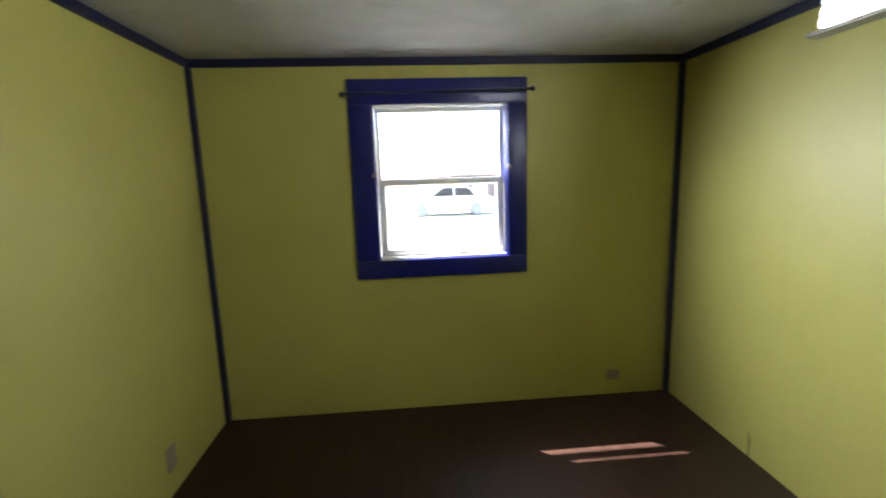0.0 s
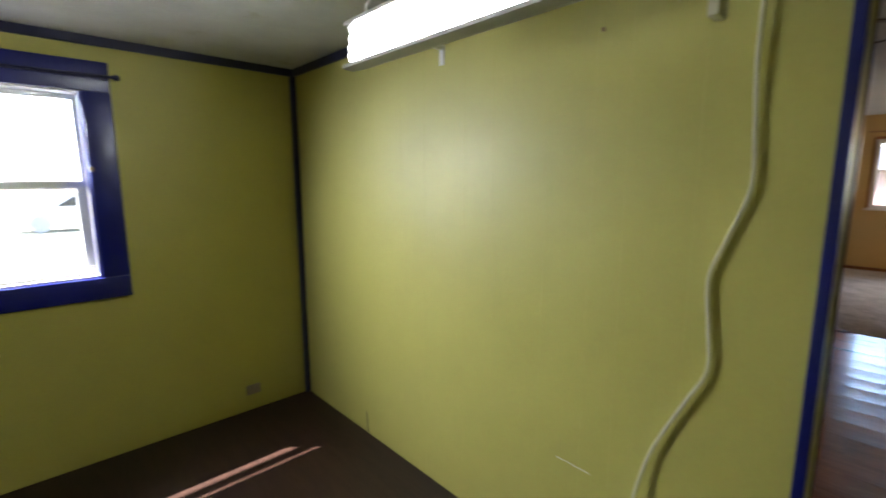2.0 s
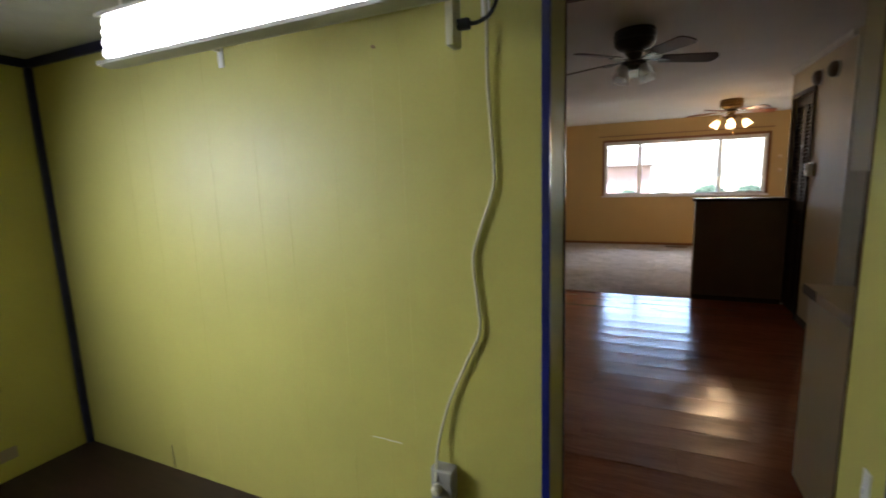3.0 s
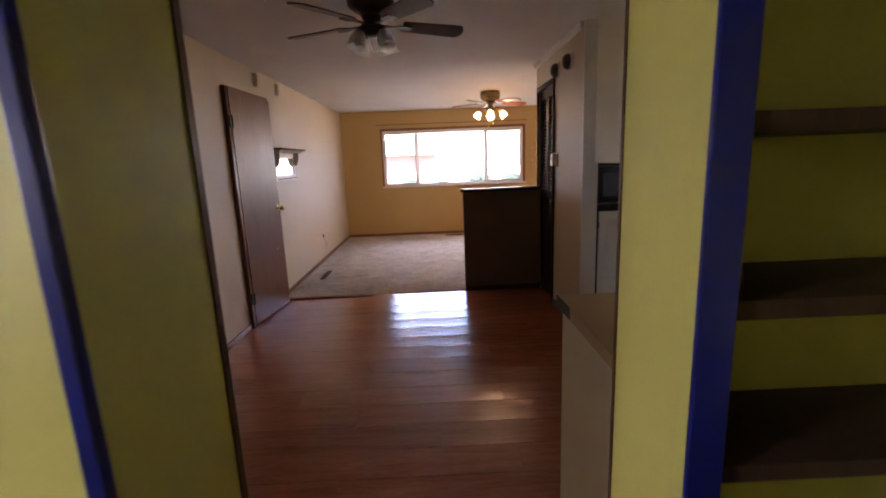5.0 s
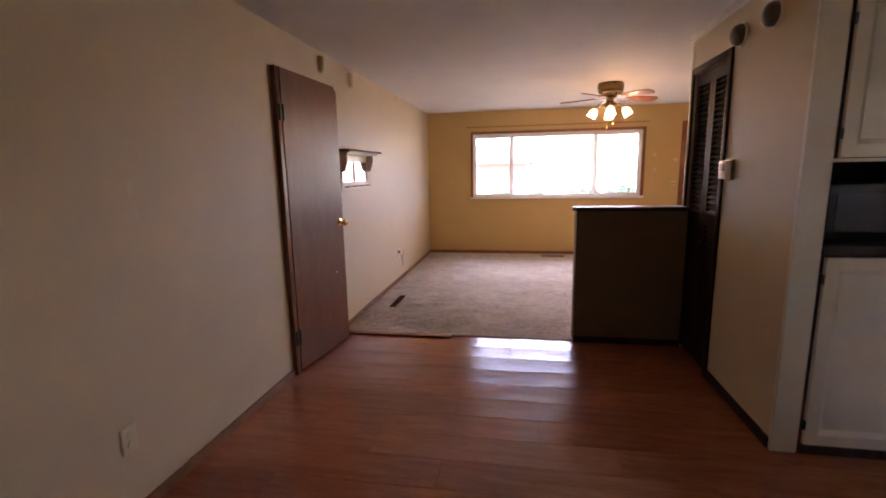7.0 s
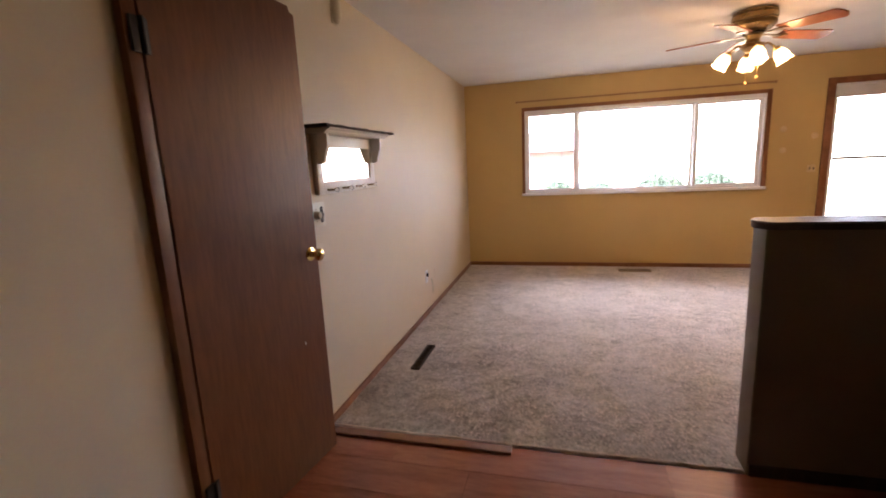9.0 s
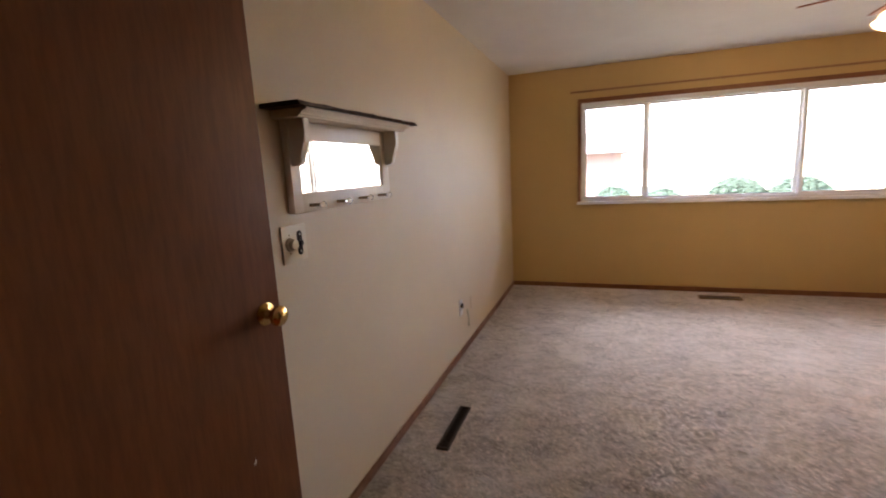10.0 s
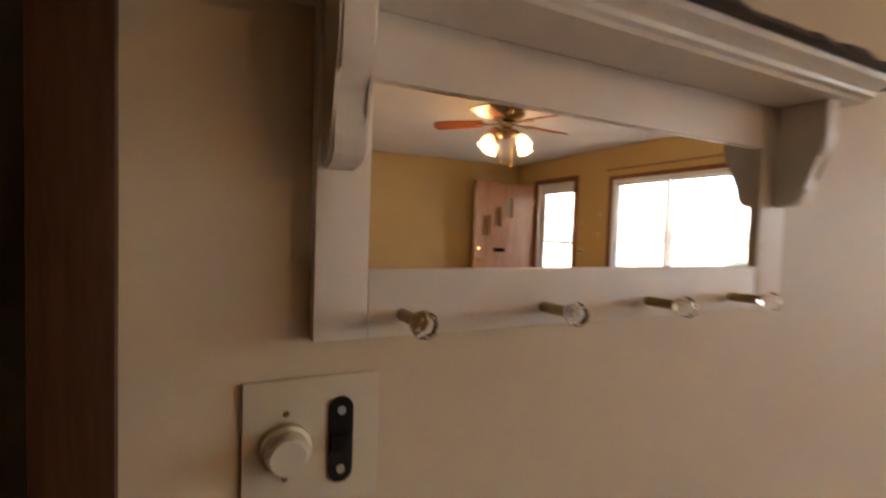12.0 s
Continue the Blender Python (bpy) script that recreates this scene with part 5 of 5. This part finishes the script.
for za, zb in ((0.75, 1.12), (1.24, 1.5)):
    part("handle", boxes((CX - 0.060, CX - 0.030, -2.915, -2.890, za, zb), bevel=0.006), M_WHITE, fr)
for yy in (-2.90, -2.26):
    part("foot", rod(bmesh.new(), (CX + 0.1, yy, 0.0), (CX + 0.1, yy, 0.031), 0.02), M_BLACK, fr)
    part("foot", rod(bmesh.new(), (CX + 0.6, yy, 0.0), (CX + 0.6, yy, 0.031), 0.02), M_BLACK, fr)

CXE = 2.735
bc = thing("base_cabinet", (2.4, -1.7, 0), "cream painted base cabinet run with a plain end panel", "cabinet")
part("end_panel", boxes((DX + 0.016, CXE - 0.045, -0.822, -0.806, 0, 0.845), bevel=0.002), M_CABW, bc, smooth=False)
part("front_stile", boxes((CXE - 0.045, CXE - 0.025, -0.880, -0.806, 0.0, 0.845), bevel=0.002), M_CABW, bc, smooth=False)
part("carcass", boxes((DX + 0.016, CXE - 0.045, -2.60, -0.822, 0.10, 0.845)), M_CABW, bc, smooth=False)
part("toe_kick", boxes((DX + 0.016, CXE - 0.10, -2.60, -0.822, 0.0, 0.10)), M_DARK, bc, smooth=False)
for k in range(4):
    a = -0.90 - k * 0.42
    part("door", boxes((CXE - 0.045, CXE - 0.025, a - 0.40, a, 0.12, 0.66), bevel=0.003), M_CABW, bc, smooth=False)
    dr = part("drawer", boxes((CXE - 0.045, CXE - 0.025, a - 0.40, a, 0.68, 0.835), bevel=0.003), M_CABW, bc, smooth=False)
ct = thing("countertop", (2.4, -1.7, 0.845), "tan laminate countertop with a partly bare brown edge", "countertop")
part("top", boxes((DX + 0.014, CXE, -2.62, -0.795, 0.845, 0.885), bevel=0.003), M_COUNTER, ct, smooth=False)
part("edge_strip", boxes((CXE - 0.16, CXE + 0.004, -0.795, -0.790, 0.845, 0.884)), M_DARK, ct, "dark bare edge where laminate has come away", False)
part("edge_strip", boxes((DX + 0.016, CXE - 0.16, -0.795, -0.791, 0.846, 0.884)), M_COUNTER, ct, smooth=False)
part("edge_strip", boxes((CXE, CXE + 0.004, -2.62, -0.795, 0.846, 0.884)), M_COUNTER, ct, smooth=False)

uc = thing("wall_cabinet", (2.24, -1.7, 1.37), "white painted wall cabinet run above the counter", "cabinet")
part("carcass", boxes((DX, 2.40, -2.60, -0.812, 1.370, H)), M_CABW, uc, smooth=False)
part("end_panel", boxes((DX, 2.40, -0.812, -0.800, 1.366, H), bevel=0.002), M_CABW, uc, smooth=False)
for k in range(4):
    a = -0.82 - k * 0.44
    part("door", boxes((2.40, 2.42, a - 0.425, a, 1.375, H - 0.10), bevel=0.003), M_CABW, uc, smooth=False)

# ---- outside ----
structure("ground", boxes((-60, 120, -90, 90, -0.62, -0.50)), M_GRASS, "pale dry lawn around the house")
structure("foundation", boxes((BX0 - 0.14, XF + 0.14, YR - 0.14, YL + 0.11, -0.5, -0.121), (BX0 - 0.14, BX1 + 0.3, YL + 0.11, BY1 + 0.14, -0.5, -0.121)), M_GREY)
# bedroom window eave; unseen plate added below it splits the sun into strips
structure("roof_bedroom", boxes((BX0 - 0.5, DX + 0.3, BY0 - 0.5, BY1 + 0.635, 2.335, 2.45)), M_ROOF)
structure("sun_slot_plate", boxes((BX0 - 0.5, DX + 0.3, BY1 + 0.630, BY1 + 0.635, 2.178, 2.284)), M_WHITE)
# unseen slab added to keep direct sun off the kitchen window
structure("sun_shield_kitchen", boxes((DX - 1.0, DX + 0.098, YR - 0.6, BY0 - 0.502, 2.42, 2.50)), M_ROOF)
structure("roof_main", boxes((DX + 0.1, XF + 0.15, YR - 0.6, YL + 0.7, 2.45, 2.55)), M_ROOF)
# deep front eave, sloping down past the wall, with a soffit and fascia
_bm = bmesh.new()
extrude(_bm, [(XF + 0.15, 2.45), (XF + EAVE, 2.14), (XF + EAVE, 2.20), (XF + 0.15, 2.55)], "y", YR - 0.6, YL + 0.7)
eave = structure("roof_eave", _bm, M_ROOF, "deep front eave over the living room windows")
_bm = bmesh.new()
extrude(_bm, [(XF + 0.152, 2.43), (XF + EAVE - 0.02, 2.12), (XF + EAVE - 0.02, 2.136), (XF + 0.152, 2.446)], "y", YR - 0.6, YL + 0.7)
part("soffit", _bm, M_TAUPE, eave, "taupe soffit boards", False)
part("fascia", boxes((XF + EAVE - 0.02, XF + EAVE, YR - 0.6, YL + 0.7, 2.06, 2.138)), M_WHITE, eave, smooth=False)


def bush(x, y, z, rx, ry, rz, count, seed):
    rnd = random.Random(seed)
    bm = bmesh.new()
    for _ in range(count):
        a, b = rnd.uniform(0, 2 * math.pi), math.acos(rnd.uniform(-0.2, 1))
        k = rnd.uniform(0.80, 1.0)
        c = Vector((x + rx * k * math.sin(b) * math.cos(a), y + ry * k * math.sin(b) * math.sin(a), z + rz * k * math.cos(b)))
        s = rnd.uniform(0.022, 0.045)
        u = Vector((rnd.uniform(-1, 1), rnd.uniform(-1, 1), rnd.uniform(-1, 1))).normalized() * s
        w = u.orthogonal().normalized() * s * 0.5
        bm.faces.new([bm.verts.new(p) for p in (c - u, c + w, c + u, c - w)])
    return bm


for i, (yy, ry, rz) in enumerate(((0.20, 0.45, 0.72), (-0.55, 0.40, 0.66), (-1.55, 0.55, 0.80), (-2.35, 0.55, 0.78), (1.6, 0.6, 0.70))):
    b = thing("hedge_bush", (12.6, yy, -0.5), "low rounded green bush outside the window", "bush", "bushes along the front")
    part("crown", bush(12.6, yy, 0.22, 0.55, ry, rz, 14000, i), M_HEDGE, b, smooth=False)
    _bm = bmesh.new()
    bmesh.ops.create_icosphere(_bm, subdivisions=4, radius=1.0)
    for v in _bm.verts:
        k = 0.84 + 0.16 * noise.noise(v.co * 2.6 + Vector((i, 0, 0))) + 0.05 * noise.noise(v.co * 8.0)
        v.co = Vector((12.6 + 0.55 * k * v.co.x, yy + ry * k * v.co.y, 0.22 + rz * k * max(v.co.z, -0.9)))
    part("inner_growth", _bm, M_HEDGE, b)
    part("trunk", rod(bmesh.new(), (12.6, yy, -0.5), (12.6, yy, 0.35), 0.05, 0.02), M_JAMB, b)

hs = thing("house", (32, 9, -0.5), "distant dull red house with a low grey roof", "house")
part("wall", wall_bm("x", 30, 38, -0.5, 13, -0.5, 1.75), M_PINK, hs)
_bm = bmesh.new()
extrude(_bm, [(29.3, 1.75), (34.0, 3.0), (38.7, 1.75)], "y", -1.0, 13.5)
part("roof", _bm, M_ROOF, hs, smooth=False)
for yy in (4.0, 9.0):
    w = part("window", boxes((29.96, 30.0, yy, yy + 1.6, 0.3, 1.3)), M_STEEL, hs, smooth=False)
    part("frame", boxes((29.93, 29.96, yy - 0.06, yy, 0.24, 1.36), (29.93, 29.96, yy + 1.6, yy + 1.66, 0.24, 1.36), (29.93, 29.96, yy, yy + 1.6, 1.3, 1.36), (29.93, 29.96, yy, yy + 1.6, 0.24, 0.3)), M_WHITE, w, smooth=False)

pk = thing("parked_car", (2.1, 22.0, -0.5), "pale grey parked car with dark glass on the lawn", "car")
_bm = bmesh.new()
extrude(_bm, [(0.02, -0.22), (4.25, -0.22), (4.30, 0.10), (4.18, 0.34), (3.55, 0.40), (3.05, 0.86), (1.75, 0.88), (0.98, 0.36), (0.20, 0.20), (0.0, 0.02)], "y", 21.2, 22.85)
bmesh.ops.bevel(_bm, geom=list(_bm.edges), offset=0.06, segments=3, affect="EDGES")
part("body", _bm, M_CARPAINT, pk, "pale grey painted body")
_bm = bmesh.new()
extrude(_bm, [(1.06, 0.40), (1.10, 0.38), (1.80, 0.84), (1.72, 0.87)], "y", 21.32, 22.73)
part("windscreen", _bm, M_SMOKE, pk, "dark sloping windscreen", False)
for _o in ([(1.28, 0.42), (2.30, 0.42), (2.30, 0.80), (1.84, 0.80)], [(2.38, 0.42), (3.36, 0.42), (3.00, 0.78), (2.38, 0.80)]):
    for ya in (21.185, 22.845):
        _bm = bmesh.new()
        extrude(_bm, _o, "y", ya, ya + 0.02)
        part("side_window", _bm, M_SMOKE, pk, "dark side glass", False)
part("bumper", boxes((-0.06, 0.06, 21.3, 22.75, -0.20, -0.04), bevel=0.02), M_TYRE, pk)
for yy in (21.34, 22.52):
    part("headlight", boxes((-0.015, 0.05, yy, yy + 0.22, 0.0, 0.10), bevel=0.01), M_CHROME, pk)
for xx in (0.82, 3.42):
    for yy in (21.15, 22.72):
        wh = part("wheel", lathe(bmesh.new(), [(0.17, 0.02), (0.29, 0.0), (0.31, 0.03), (0.31, 0.15), (0.29, 0.18), (0.17, 0.16)], 28, Matrix.Translation((xx, yy, -0.19)) @ Matrix.Rotation(radians(-90), 4, "X")), M_TYRE, pk)
        part("rim", lathe(bmesh.new(), [(0.0, 0.05), (0.06, 0.04), (0.15, 0.06), (0.175, 0.02), (0.175, 0.16), (0.0, 0.14)], 20, Matrix.Translation((xx, yy, -0.19)) @ Matrix.Rotation(radians(-90), 4, "X")), M_GREY, wh, "dull metal rim")

sh = thing("shed", (6.0, 31.5, -0.5), "dull red garden shed with a low grey roof", "shed")
part("wall", boxes((3.2, 9.0, 30.0, 33.0, -0.5, 1.35)), M_PINK, sh, smooth=False)
_bm = bmesh.new()
extrude(_bm, [(29.6, 1.35), (31.5, 2.3), (33.4, 1.35)], "x", 2.9, 9.3)
part("roof", _bm, M_ROOF, sh, smooth=False)
part("door", boxes((4.6, 5.5, 29.96, 30.0, -0.45, 1.2)), M_WHITE, sh, smooth=False)
part("sill_board", boxes((3.15, 9.05, 29.93, 29.97, -0.5, -0.32)), M_GREY, sh, smooth=False)

# ---- wall panelling and floor planks ----
GROOVES = [DY1 + 0.002, 0.388, 0.576, 0.68, 0.848, 1.073, 1.218, 1.458, 1.62, 1.84, 1.99, 2.22, 2.43, BY1 - 0.0]
for a, b in zip(GROOVES, GROOVES[1:]):
    _bm = bmesh.new()
    extrude(_bm, [(BX1 + 0.012, a), (BX1 + 0.0007, a), (BX1, a + 0.0007), (BX1, b - 0.0007), (BX1 + 0.0007, b), (BX1 + 0.012, b)], "z", 0.0, BH)
    part("panel", _bm, M_GREEN, wall_part, smooth=False)

floor_d = bpy.data.objects["floor_dining"]
PW, PL = 0.2055, 1.215
PLANKS = {}


def plank_mesh(length):
    key = round(length, 3)
    if key not in PLANKS:
        bm = bmesh.new()
        h, t = PW / 2 - 0.00025, 0.012
        prof = [(-h, -t), (h, -t), (h, -0.0002), (h - 0.0016, 0.0006), (h - 0.05, -0.0002), (0.0, -0.0006), (-h + 0.05, -0.0002), (-h + 0.0016, 0.0006), (-h, -0.0002)]
        extrude(bm, prof, "y", -length / 2 + 0.0004, length / 2 - 0.0004)
        PLANKS[key] = mesh_of("plank", bm, M_PLANK)
    return PLANKS[key]


_rows = int((BARX - (BX1 + 0.14)) / PW) + 1
_top = BARX - 0.002
for _r in range(_rows):
    xa = _top - PW * (_r + 1)
    ylo = YK if xa > DX else DY0
    yhi = YL if xa > DX else DY1
    y = yhi
    first = PL * (0.35 + 0.31 * (_r % 3))
    while y > ylo + 0.02:
        ln = min(first, y - ylo)
        first = PL
        o = new("plank", plank_mesh(ln))
        o.location = (xa + PW / 2, y - ln / 2, 0.0)
        o.parent = floor_d
        y -= ln

# laminate entry floor inside the front door
entry = structure("floor_entry", boxes((8.13, XF - 0.002, YR + 0.002, -2.50, 0.0, 0.0045)), M_SUB, "reddish laminate entry floor inside the front door")
_y = -2.50
while _y > YR + 0.02:
    w = min(PW, _y - YR)
    xa = 8.13
    first = 0.62 if int(round((-2.50 - _y) / PW)) % 2 else 1.0
    while xa < XF - 0.03:
        ln = min(first, XF - 0.002 - xa)
        first = PL
        o = new("plank", plank_mesh(ln))
        o.matrix_world = Matrix.Translation((xa + ln / 2, _y - w / 2, 0.0152)) @ Matrix.Rotation(radians(90), 4, "Z") @ Matrix.Diagonal((w / PW, 1, 1, 1))
        o.parent = entry
        xa += ln
    _y -= PW
